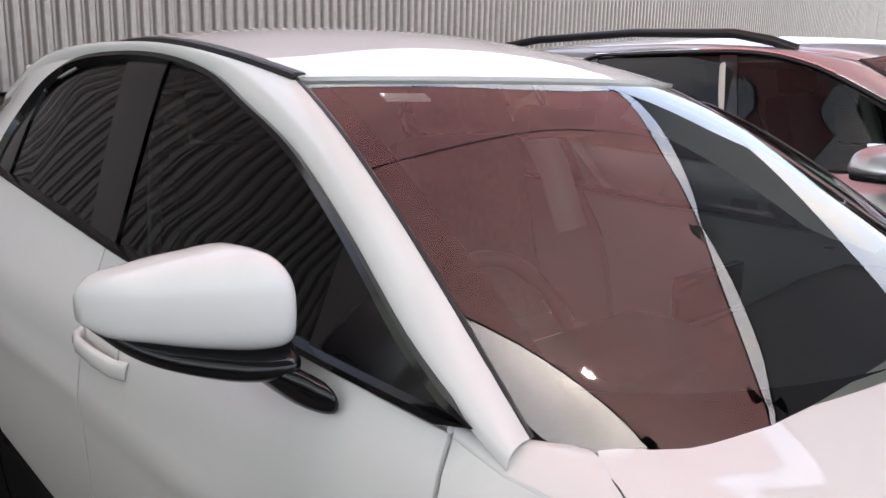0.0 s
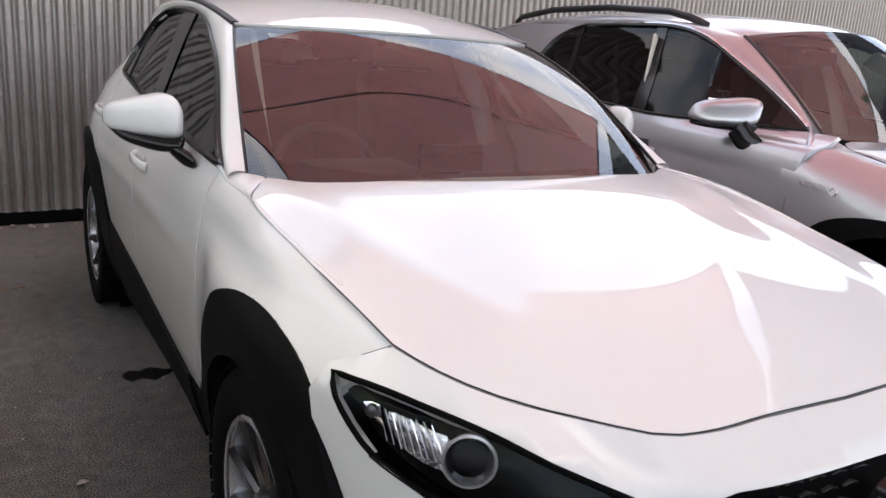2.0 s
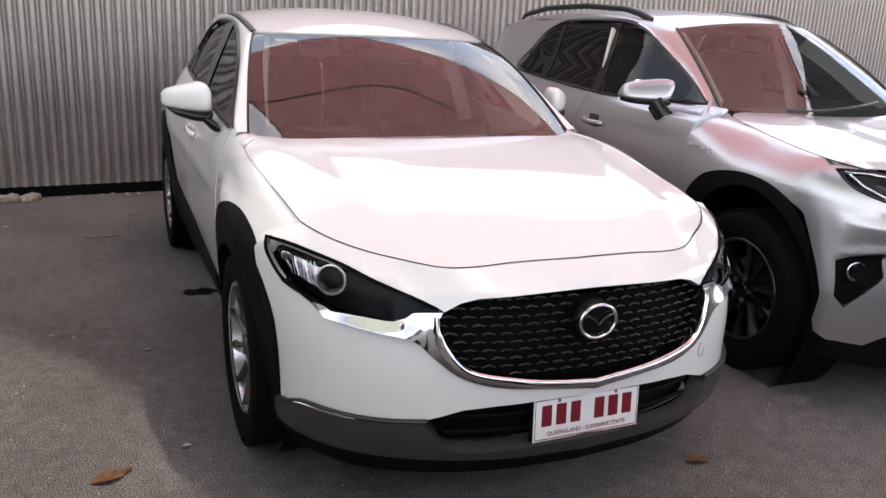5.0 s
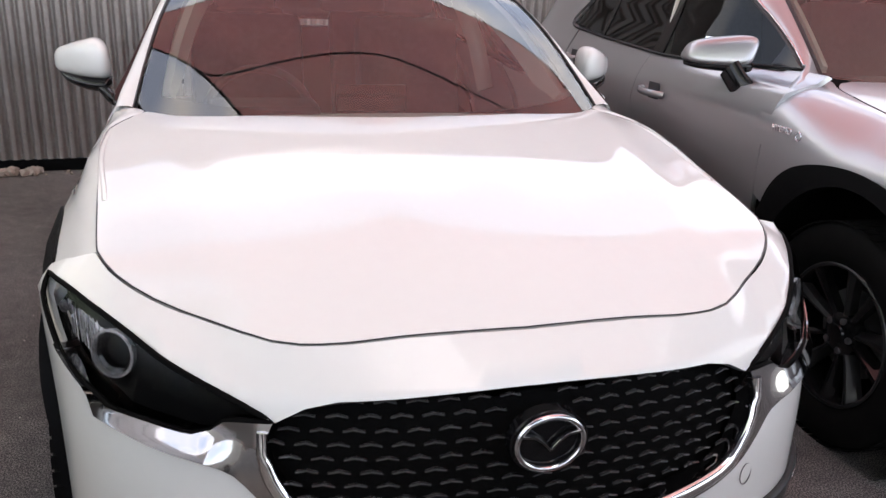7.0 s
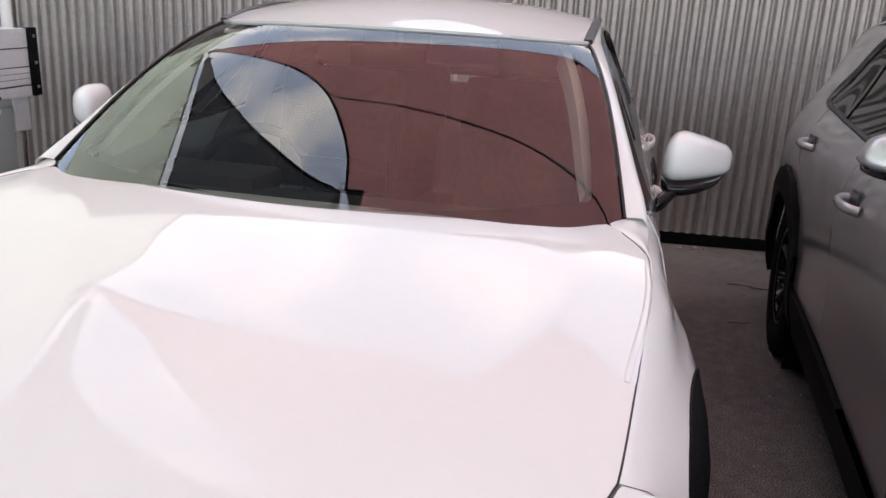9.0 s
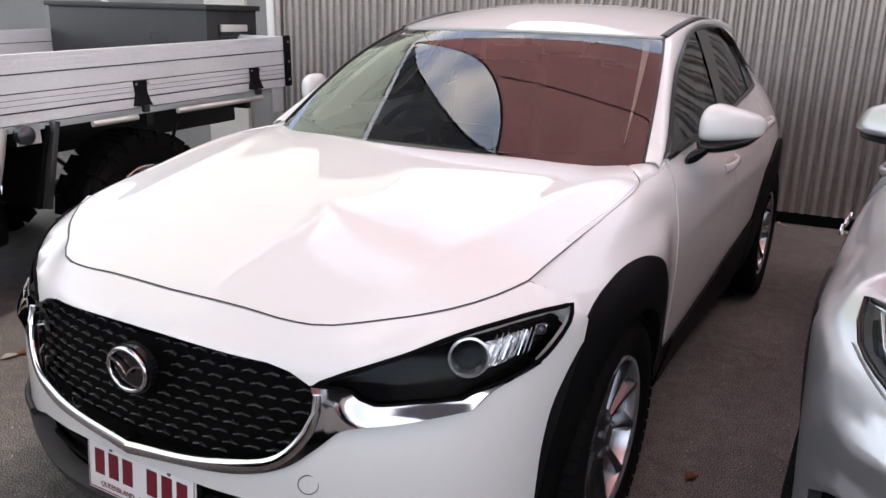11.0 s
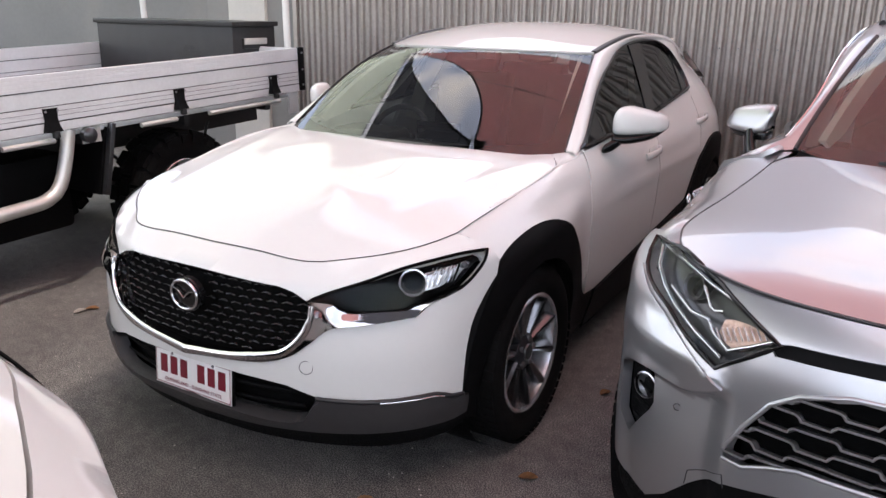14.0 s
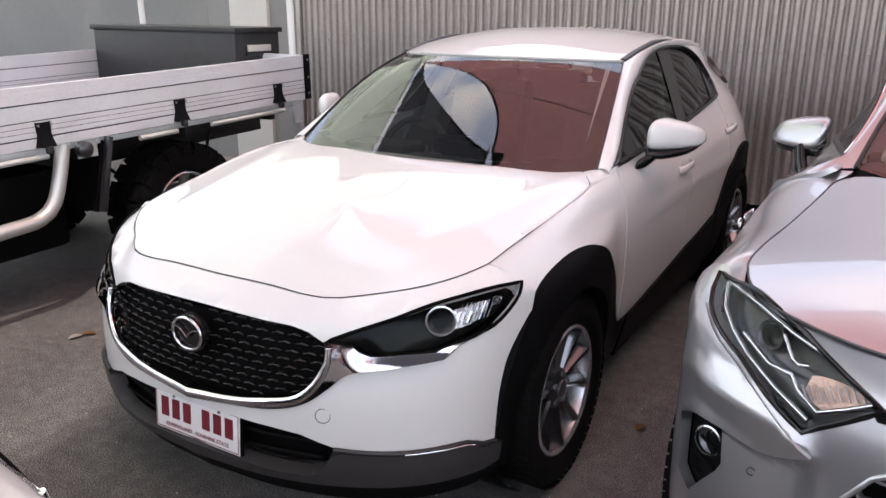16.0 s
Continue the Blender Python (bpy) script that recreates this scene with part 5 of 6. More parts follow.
    for sg in (-1, 1):
        S = lambda y, z, sg=sg: (sg * rav_side(y, z), y, z)
        # lamps
        lamp = new("headlight")
        lamp.parent = car
        loop = rounded([(sg * a, b) for a, b in lamp_h], .03, True, (0, 3, 8, 9, 10))
        panel("lens", rav_nose, loop, LENS, lamp, "clear headlight lens", .04, lift=.002, flange=.004).visible_shadow = False
        panel("housing", rav_nose, loop, LAMP_GREY, lamp, "grey headlight housing", .04, lift=-.045, flange=0)
        tube("lens_rim", [Vector(rav_nose(*q)) for q in loop], .006, GLOSS_BLACK, lamp, "black lens border", 6, True)
        tube("light_strip", [Vector(rav_nose(sg * a, b)) + Vector((-sg * .008, .02, 0)) for a, b in ((.83, .983), (.79, .945), (.735, .915), (.675, .885), (.59, .850), (.508, .818))], .0062, CHROME, lamp, "bright running light strip", 8)
        tube("light_strip", [Vector(rav_nose(sg * a, b)) + Vector((0, .02, 0)) for a, b in ((.84, .99), (.744, .992), (.66, .982), (.574, .963), (.50, .948), (.441, .932), (.372, .900))], .0055, CHROME, lamp, n=8)
        for (a, b), r in (((.632, .945), .034),):
            n = Vector((sg * .45, -.87, .2)).normalized()
            tm = Matrix.Translation(Vector(rav_nose(sg * a, b)) - n * .055) @ n.to_track_quat("Z", "Y").to_matrix().to_4x4()
            for nm, prof, mt in (("projector_barrel", [(0, r), (.035, r), (.030, r * .8), (0, r * .7)], GUNMETAL), ("projector_lens", [(.012, r * .8), (.030, r * .5), (.036, .0005)], LENS)):
                bm = revolve(bmesh.new(), prof, 28, "z", nm == "projector_barrel")
                bmesh.ops.transform(bm, matrix=tm, verts=bm.verts)
                part(nm, bm, mt, lamp, angle=40)
        q = [(sg * a, b) for a, b in ((.516, .912), (.525, .88), (.475, .851), (.40, .889), (.388, .905), (.455, .920))]
        panel("turn_signal", rav_nose, rounded(q, .02), AMBER_SOLID, lamp, "amber ribbed turn signal", .02, lift=-.02, flange=.01)
        for i in range(9):
            a = .395 + i * .014
            tube("signal_rib", [Vector(rav_nose(sg * (a + k * .006), .893 - i * .0045 + k * .0085)) + Vector((0, .014, 0)) for k in range(4)], .0022, BRIGHT, lamp, n=5)
        tube("light_strip", [Vector(rav_nose(sg * a, b)) + Vector((0, .017, 0)) for a, b in ((.69, .925), (.605, .893), (.55, .892), (.53, .868), (.483, .842), (.43, .868), (.384, .892))], .0055, CHROME, lamp, n=8)
        tube("lamp_brace", [Vector(rav_nose(sg * a, b)) + Vector((0, .022, 0)) for a, b in ((.588, .952), (.578, .942), (.556, .918), (.54, .912), (.518, .918))], .005, CHROME, lamp, n=8)
        blade = [(sg * a, b) for a, b in ((.86, .935), (.76, .892), (.683, .868), (.585, .818), (.476, .759), (.548, .726), (.585, .715), (.65, .712), (.71, .710), (.79, .697), (.86, .678), (.89, .70), (.92, .76), (.92, .83), (.90, .90))]
        panel("bumper_blade", rav_nose, rounded(blade, .03, True, range(15)), SILVER, car, "sharp silver blade under the headlight", .02, lift=.007, flange=.09)
        fl = rounded([(sg * a, b) for a, b in fog_h], .03, True, range(8))
        fog = new("fog_lamp")
        fog.parent = car
        panel("bezel", rav_nose, fl, BLACK_PLASTIC, fog, "black fog lamp bezel", .04, lift=-.035, flange=0)
        for k in range(4):
            tube("bezel_rib", [Vector(rav_nose(sg * a, .50 + k * .05)) + Vector((0, .034, 0)) for a in (.735, .76, .79, .82)], .005, BLACK_PLASTIC, fog, n=5)
        n = Vector((sg * .35, -.93, .05)).normalized()
        bm = revolve(bmesh.new(), [(-.03, .042), (.008, .040), (.010, .036), (0, .034)], 28, "z")
        tm = Matrix.Translation(Vector(rav_nose(sg * .782, .604)) - n * .034) @ n.to_track_quat("Z", "Y").to_matrix().to_4x4()
        bmesh.ops.transform(bm, matrix=tm, verts=bm.verts)
        part("lamp_ring", bm, SATIN, fog, angle=40)
        bm = revolve(bmesh.new(), [(-.02, .004), (-.012, .022), (0, .035)], 28, "z")
        bmesh.ops.transform(bm, matrix=tm, verts=bm.verts)
        part("lamp_bowl", bm, STEEL, fog, angle=60)
        bm = revolve(bmesh.new(), [(.0, .036), (.006, .022), (.008, .0005)], 28, "z")
        bmesh.ops.transform(bm, matrix=tm, verts=bm.verts)
        part("lamp_lens", bm, LENS, fog, angle=60)
        # skin of the side
        arch = [(-1.06, .70), (-1.105, .785), (-1.195, .86), (-1.34, .902), (-1.51, .908), (-1.67, .868), (-1.79, .77), (-1.87, .60)]
        fender = [(-1.80, .902), (-1.3, .902), (-.995, .902), (-1.0, .72), *arch[:6], (-1.80, .80)]
        panel("front_fender", S, rounded(fender, .03, True, range(len(fender))), SILVER, car, "silver front fender", .03, gap=.0, flange=.02)
        belt = [(-.865, 1.15), (-.6, 1.145), (-.13, 1.133), (.10, 1.135), (.51, 1.152), (.85, 1.17), (1.234, 1.205)]
        door = [(-1.03, 1.12), (-1.02, 1.15), *belt[:4], (.14, .93), (.09, .73), (.06, .45), (-1.0, .40), (-1.0, .75), (-.99, .95)]
        panel("front_door", S, rounded(door, .03, True, range(len(door))), SILVER, car, "silver front door", .03, gap=.002, flange=.02)
        rdoor = [(.10, 1.135), (.51, 1.152), (.85, 1.17), (1.10, 1.19), (1.10, 1.0), (.98, .85), (.80, .75), (.75, .45), (.06, .45), (.09, .73), (.14, .93)]
        panel("rear_door", S, rounded(rdoor, .03, True, range(len(rdoor))), SILVER, car, "silver rear door", .035, gap=.002, flange=.02)
        dlo_top = [(-.86, 1.155), (-.50, 1.34), (-.24, 1.465), (-.09, 1.515), (.05, 1.542), (.24, 1.554), (.68, 1.55), (.88, 1.54)]
        dlo_end = [(1.06, 1.47), (1.16, 1.34), (1.234, 1.21)]
        quarter = [(.90, 1.552), *dlo_end, (1.11, 1.19), (1.11, 1.0), (.99, .86), (1.08, .87), (1.2, .90), (1.4, .88), (1.55, .75), (1.65, .5), (2.1, .5), (2.2, .9), (2.15, 1.2), (2.05, 1.47), (1.5, 1.545)]
        panel("rear_quarter", S, rounded(quarter, .03, True, range(len(quarter))), SILVER, car, "silver rear quarter panel", .04, flange=.02)
        ys = [-1.02 + i * .06 for i in range(53)]
        verts, faces, k = [], [], 6
        low = [*dlo_top, (1.2, 1.555), (1.6, 1.535), (2.1, 1.46)]
        for yd in ys:
            d = Vector(S(yd, interp(low, yd)))
            w = (yd + 1.02) / .85
            if w <= 1:
                e = rav_edge(w)
            else:
                e = Vector(rav_roof(1, -.265 + (yd + .17) * 1.04))
            e.x *= sg
            out = Vector((sg * .75, -.25 if w < 1 else 0, .65)).normalized()
            for j in range(k):
                t = j / (k - 1)
                verts.append(d.lerp(e, t) + out * (.015 * 4 * t * (1 - t)))
        for i in range(len(ys) - 1):
            for j in range(k - 1):
                f = (i * k + j, i * k + j + 1, (i + 1) * k + j + 1, (i + 1) * k + j)
                faces.append(f if sg > 0 else f[::-1])
        finish("roof_side", verts, faces, SILVER, car, "silver screen pillar and roof side")
        tube("screen_seal", [Vector((sg * rav_edge(w / 12).x, *rav_edge(w / 12)[1:])) for w in range(13)], .009, SEAL, car, n=6)
        # side windows
        dl = rounded([*dlo_top, *dlo_end, *belt[::-1][1:-1]], .03, True, (0,))
        part("window_surround", sweep(bmesh.new(), [Vector(S(q.x, q.y)) for q in dl], [(-.004, -.012), (.005, -.012), (.008, 0), (.005, .012), (-.004, .012)], lambda i, q: (q - Vector((0, .1, 1.2))).normalized(), True), SEAL, car, "black window surround")
        tube("window_brightwork", [Vector(S(q[0], q[1] + .012)) + Vector((sg * .004, 0, .002)) for q in rounded(dlo_top, .05, False)], .006, CHROME, car, "chrome strip over the windows", 6)
        fg = [(-.70, 1.235), (-.50, 1.333), (-.24, 1.457), (-.09, 1.507), (.05, 1.534), (.165, 1.545), (.0, 1.14), (-.13, 1.137), (-.6, 1.148), (-.69, 1.150)]
        panel("front_side_window", S, rounded(fg, .04, True, range(10)), CLEAR, car, "clear front side window", .08, flange=.004, lift=-.004).visible_shadow = False
        rg = [(.24, 1.548), (.68, 1.543), (.86, 1.53), (.74, 1.17), (.51, 1.157), (.10, 1.142)]
        panel("rear_side_window", S, rounded(rg, .04, True, range(6)), PRIVACY, car, "dark tinted rear side window", .08, flange=.004, lift=-.004)
        qg = [(.90, 1.525), (1.05, 1.46), (1.15, 1.33), (1.22, 1.21), (.78, 1.175)]
        panel("quarter_window", S, rounded(qg, .04, True, range(5)), PRIVACY, car, "dark tinted quarter window", .08, flange=.004, lift=-.004)
        for nm, q in (("pillar_cover", [(.165, 1.55), (.24, 1.552), (.10, 1.138), (0, 1.137)]), ("mirror_sail", [(-.855, 1.155), (-.70, 1.237), (-.69, 1.15)]), ("pillar_cover", [(.86, 1.535), (.90, 1.53), (.78, 1.172), (.74, 1.168)])):
            panel(nm, S, rounded(q, .04, True, range(len(q))), GLOSS_BLACK, car, "black window pillar cover", .06, flange=.008, lift=.001)
        # cladding
        a_out = [(-.99, .42), (-1.03, .62), *arch, (-1.91, .46), (-1.93, .30)]
        clad = [*a_out, *[(RHUB[0] + .405 * math.cos(radians(a)), .37 + .485 * math.sin(radians(a))) for a in range(192, -14, -8)], (-.99, .26)]
        panel("wheel_arch_cladding", S, rounded(clad, .025, True, (0, len(a_out) - 1, len(a_out), len(clad) - 2, len(clad) - 1)), BLACK_PLASTIC, car, "black plastic wheel arch cladding", .03, lift=.007, flange=.05)
        clad = [(RHUB[1] + .50 * math.cos(radians(a)), .39 + .50 * math.sin(radians(a))) for a in range(-10, 196, 12)] + [(RHUB[1] + .40 * math.cos(radians(a)), .37 + .40 * math.sin(radians(a))) for a in range(192, -14, -12)]
        panel("wheel_arch_cladding", S, rounded(clad, .04, True, range(len(clad))), BLACK_PLASTIC, car, "black plastic wheel arch cladding", .04, lift=.022, flange=.05)
        sill = [(-1.0, .40), (.75, .45), (.75, .22), (-1.0, .22)]
        panel("sill_cladding", S, rounded(sill, .06, True, range(4)), BLACK_PLASTIC, car, "black plastic sill cladding", .06, lift=.015, flange=.03)
        for yh, zh in ((-.09, .968), (.95, 1.03)):
            p = Vector(S(yh, zh))
            hd = new("door_handle")
            hd.parent = car
            part("grip", sweep(bmesh.new(), [p + Vector((sg * dx, dy, dz)) for dx, dy, dz in ((.004, -.10, -.004), (.032, -.08, 0), (.044, -.02, 0), (.042, .06, .002), (.028, .095, .004), (.004, .11, .004))], circle(.012, 10, .016)), SILVER, hd, "silver door handle", angle=60)
            part("cup", sweep(bmesh.new(), [p + Vector((sg * .002, dy, .006)) for dy in (-.05, 0, .05)], circle(.004, 10, .04)), GUNMETAL, hd, angle=60)
        # mirror: an angular silver shell over a black base
        mirror = new("door_mirror")
        mirror.parent = car
        bm = bmesh.new()
        bmesh.ops.create_uvsphere(bm, u_segments=36, v_segments=20, radius=1)
        for v in bm.verts:
            p = [math.copysign(abs(q) ** .55, q) for q in v.co]
            o = (p[0] + 1) / 2
            v.co = (sg * (.785 + .205 * o - .02 * p[2]), -.66 + p[1] * (.078 - .02 * o) * (1 - .2 * p[2]) + .14 * o, 1.205 + p[2] * (.066 - .022 * o) - .016 * o)
        part("shell", bm, SILVER, mirror, "silver mirror shell", angle=50)
        bm = bmesh.new()
        bmesh.ops.create_uvsphere(bm, u_segments=36, v_segments=20, radius=1)
        for v in bm.verts:
            p = [math.copysign(abs(q) ** .6, q) for q in v.co]
            o = (p[0] + 1) / 2
            v.co = (sg * (.79 + .195 * o), -.655 + p[1] * (.080 - .02 * o) + .135 * o, 1.143 + p[2] * (.028 - .008 * o))
        part("base", bm, GLOSS_BLACK, mirror, "black mirror base", angle=50)
        part("stalk", sweep(bmesh.new(), [(sg * x, y, z) for x, y, z in ((.832, -.745, 1.03), (.84, -.738, 1.055), (.855, -.70, 1.09), (.87, -.66, 1.135))], circle(.024, 12, .050)), GLOSS_BLACK, mirror, angle=60)
        block("mirror_glass", (0, 0, 0), (.12, .004, .09), MIRROR, mirror, bevel=.001, m=pose(sg * .850, -.533, 1.20, 0, 0, sg * 34))
        tube("roof_rack_rail", [(sg * x, y, z) for x, y, z in ((.54, -.05, 1.565), (.555, .05, 1.60), (.565, .2, 1.63), (.565, .7, 1.65), (.56, 1.3, 1.635), (.545, 1.7, 1.59), (.535, 1.78, 1.555))], .014, BLACK_METAL, car, "black roof rack rail", 10, ry=.02)
        for yw in RHUB:
            alloy_wheel(car, pose(sg * .77, yw, .37, 0, 0, 0 if sg > 0 else 180), 10, .236, .372, .225, BLACK_METAL, GLOSS_BLACK, True)
            bm = revolve(bmesh.new(), [(sg * .85, .50), (sg * .60, .50), (sg * .58, .05)], 40)
            bmesh.ops.scale(bm, vec=(1, .86, 1), verts=bm.verts)
            bmesh.ops.translate(bm, verts=bm.verts, vec=(0, yw, .38))
            part("wheel_well", bm, BLACK_PLASTIC, car)
        if sg < 0:
            letters("hybrid_badge", "HYBRID", .032, CHROME, car, Matrix.Translation(Vector(S(-1.11, .975)) + Vector((-.014, 0, 0))) @ pose(0, 0, 0, 90, 0, -90), "chrome badge lettering", .002)
            p = Vector(S(-1.205, .968)) + Vector((-.010, 0, 0))
            part("badge_dot", sweep(bmesh.new(), [p + Vector((-.003, .014 * math.cos(a), .014 * math.sin(a))) for a in [2 * math.pi * i / 20 for i in range(20)]], circle(.003, 6), (1, 0, 0), True), CHROME, car)
    loop = [(-1 + i * .1, 0) for i in range(20)] + [(1, i * .1) for i in range(10)] + [(1 - i * .1, 1) for i in range(20)] + [(-1, 1 - i * .1) for i in range(10)]
    panel("windscreen", rav_screen, loop, SCREEN, car, "clear windscreen mirroring the shade sails", .06, flange=.004, heart=(0, .6, .8)).visible_shadow = False
    rl = [(-1 + i * .1, -.265) for i in range(20)] + [(1, -.265 + i * .15) for i in range(16)] + [(1 - i * .1, 2.1) for i in range(20)] + [(-1, 2.1 - i * .15) for i in range(16)]
    panel("roof", rav_roof, rl, SILVER, car, "silver roof panel", .08, flange=.015, heart=(0, .4, 1.0))
    tube("wiper", [Vector(rav_screen(-.55 + i * .1, .03 + .01 * i)) + Vector((0, -.012, .016)) for i in range(11)], .007, SEAL, car, "black wiper arm", 6)
    panel("scuttle", rav_screen, rounded([(-.98, .02), (.98, .02), (.98, -.35), (-.98, -.35)], .1, True, range(4)), BLACK_PLASTIC, car, "black scuttle panel", .1, flange=.01, lift=-.004, heart=(0, .6, .8))
    block("tailgate", (0, 2.10, .92), (1.14, .15, .90), SILVER, car, bevel=.05)
    block("rear_window", (0, 2.08, 1.40), (1.1, .05, .22), PRIVACY, car, bevel=.02)
    block("underbody", (0, 0, .42), (1.30, 3.9, .30), BLACK_PLASTIC, car, bevel=.05)
    block("engine_bay", (0, -1.6, .70), (1.05, .85, .50), BLACK_PLASTIC, car, bevel=.05)
    block("dashboard", (0, -.72, 1.02), (1.36, .50, .16), INTERIOR, car, bevel=.05)
    for sx in (-.38, .38):
        seat = new("front_seat")
        seat.parent = car
        part("backrest", box(bmesh.new(), (0, 0, .32), (.50, .14, .66), .055, pose(sx, .22, .76, -14)), CLOTH, seat, "dark cloth backrest")
        part("headrest", box(bmesh.new(), (0, 0, .74), (.26, .10, .17), .04, pose(sx, .22, .76, -14)), CLOTH, seat)
        part("cushion", box(bmesh.new(), (sx, .02, .72), (.50, .50, .16), .05), CLOTH, seat)
    for sg in (-1, 1):
        lining(car, rav_edge, sg, .05, .09)
        tube("centre_pillar_trim", [(sg * .77, .08, 1.0), (sg * .72, .14, 1.25), (sg * .64, .20, 1.50)], .012, CREAM, car, "pale grey door pillar trim", 8, ry=.04)
    part("headlining", box(bmesh.new(), (0, .85, 1.53), (1.05, 1.8, .03), .01), CREAM, car, "pale grey headlining")
    part("mirror_body", box(bmesh.new(), (0, -.28, 1.45), (.24, .05, .07), .02), INTERIOR, car)
    return car


SLAT = material("satin_grey_slat", (0.42, 0.42, 0.43), 0.3, metal=0.8)
AMBER_SOLID = material("amber_lamp", (0.46, 0.30, 0.23), 0.2, metal=.5, coat=0.5, vary=0.4, scale=90, bump=.8, bump_scale=90)
silver_car()

# ---- the white car nose to nose with the first: only its front corner comes into view ----
facing_car = thing("car", "white compact car parked nose to nose", "car", "parked cars", m=pose(-.06, -5.32, 0, 0, 0, 150) @ Matrix.Diagonal((1.08, 1.08, 1.2, 1)))
white_car(facing_car, False)

# ---- the tray of a work truck, parked on the other side ----
ALLOY = material("brushed_tray_aluminium", (0.62, 0.62, 0.63), 0.45, metal=0.45, vary=0.06, scale=4, bump=0.15, bump_scale=120, rough_vary=0.08)
PIPE = material("galvanised_pipe", (0.55, 0.53, 0.50), 0.4, metal=0.6, vary=0.08, scale=12)
BLACK_STEEL = material("black_checker_steel", (0.016, 0.016, 0.017), 0.45, ior=1.4, vary=0.2, scale=9, bump=0.2, bump_scale=150)
truck = thing("truck", "flat-bed work truck with an aluminium drop-side tray", "truck", m=pose(-2.0, .75, 0, 2.0, 0, 0))


def side_board(x, face, parent, label):
    """A drop side: two ribbed extrusions with grooves between."""
    side = tagged(new("drop_side"), label)
    side.parent = parent
    for z0, z1 in ((1.008, 1.056), (1.062, 1.141), (1.145, 1.226), (1.230, 1.314)):
        bm = bmesh.new()
        n = 4
        prof = [(-.012, z0), (.012, z0)]
        for i in range(n):
            a, b = z0 + (z1 - z0) * (i + .08) / n, z0 + (z1 - z0) * (i + .92) / n
            prof += [(.0125, a - .002), (.0138, a), (.0138, b), (.0125, b + .002)] if z0 != 1.145 else [(.013, a), (.013, b)]
        prof += [(.012, z1), (-.012, z1)]
        sweep(bm, [(x, 0, 0), (x, -4.6, 0)], [(face * q[0] * -1, q[1]) for q in prof], (0, 0, 1))
        part("extrusion", bm, ALLOY, side, flat=True)
    for z in (1.059, 1.143, 1.228, 1.09, 1.115):
        part("groove", box(bmesh.new(), (x, -2.3, z), (.0292 if z in (1.059, 1.228) else .0284, 4.6, .005 if z in (1.059, 1.228) else .0022)), SEAL, side)
    return side


side_board(0, 1, truck, "ribbed aluminium drop side facing the white car")
side_board(-1.85, -1, truck, "ribbed aluminium drop side, far")
block("coaming", (-.10, -2.3, .992), (.07, 4.6, .025), BLACK_STEEL, truck, "black tray edge", .006)
block("tray_floor", (-.93, -2.3, .975), (1.75, 4.6, .03), ALLOY, truck)
block("tail_board", (-.93, -.02, 1.155), (1.78, .03, .31), ALLOY, truck)
for i in range(6):
    block("cross_bearer", (-.93, -.3 - i * .75, .925), (1.7, .05, .07), BLACK_STEEL, truck)
for sx in (-.62, -1.25):
    block("chassis_rail", (sx, -2.2, .80), (.07, 4.6, .16), BLACK_STEEL, truck, bevel=.01)
for y, h in ((-.015, .31), (-2.62, .31)):
    cap = block("corner_cap", (.012, y - .01, 1.163), (.03, .055, h), BLACK_PLASTIC, truck, "black corner post cap", .006)
    for z in (1.05, 1.16, 1.28):
        part("cap_bolt", box(bmesh.new(), (.03, y - .01, z), (.008, .014, .014), .003), STEEL, cap)
for y, z in ((-2.05, 1.070), (-1.175, 1.078), (-.33, 1.080)):
    latch = new("latch")
    latch.parent = truck
    bm = bmesh.new()
    rows = [[bm.verts.new((.016 + dx, y + sy * w, z + dz)) for sy, dx in ((-1, 0), (-.7, d), (.7, d), (1, 0))] for dz, w, d in ((.065, .045, .012), (.0, .040, .016), (-.045, .052, .030), (-.060, .056, .036))]
    for r0, r1 in zip(rows, rows[1:]):
        for j in range(3):
            bm.faces.new((r0[j], r0[j + 1], r1[j + 1], r1[j]))
    bm.faces.new(rows[-1])
    part("latch_plate", bm, BLACK_PLASTIC, latch, "black over-centre latch")
    part("latch_tongue", box(bmesh.new(), (.04, y, z - .075), (.03, .035, .04), .008), BLACK_STEEL, latch)
    for sy in (-.035, .035):
        part("latch_bolt", box(bmesh.new(), (.03, y + sy, z + .05), (.008, .012, .012), .003), STEEL, latch)
for y0, y1 in ((-2.335, -2.04), (-1.47, -1.20), (-.93, -.26), (-3.4, -2.9)):
    rail = new("rope_rail")
    rail.parent = truck
    tube("pipe", [(.0, y0, .957), (.0, y1, .957)], .015, PIPE, rail, n=12)
    for k in range(2 if y1 - y0 < .5 else 3):
        y = y0 + (.25 + .5 * k if y1 - y0 < .5 else .12 + .38 * k) * (y1 - y0)
        tube("stub", [(.0, y, .957), (.0, y, 1.0)], .014, PIPE, rail, n=10)
tube("side_guard", rounded([(-.03, -1.93, 1.0), (-.03, -1.97, .85), (-.03, -2.03, .70), (-.03, -2.12, .635), (-.03, -2.3, .62), (-.03, -2.75, .61), (-.03, -2.88, .66), (-.03, -2.92, 1.0)], .04, False), .038, PIPE, truck, "bent pale pipe side guard", 14, up=(1, 0, 0))
for sx in (-.13, -1.72):
    alloy_wheel(truck, pose(sx - .09 if sx > -1 else sx, -1.09, .435, 1.6 * -1, 0, 0 if sx > -1 else 180), 6, .235, .405, .265, STEEL, GUNMETAL, False, 22)
block("mud_flap", (0, 0, 0), (.30, .03, .40), BLACK_PLASTIC, truck, "black mud flap", .006, pose(-.20, -1.72, .78, -14))
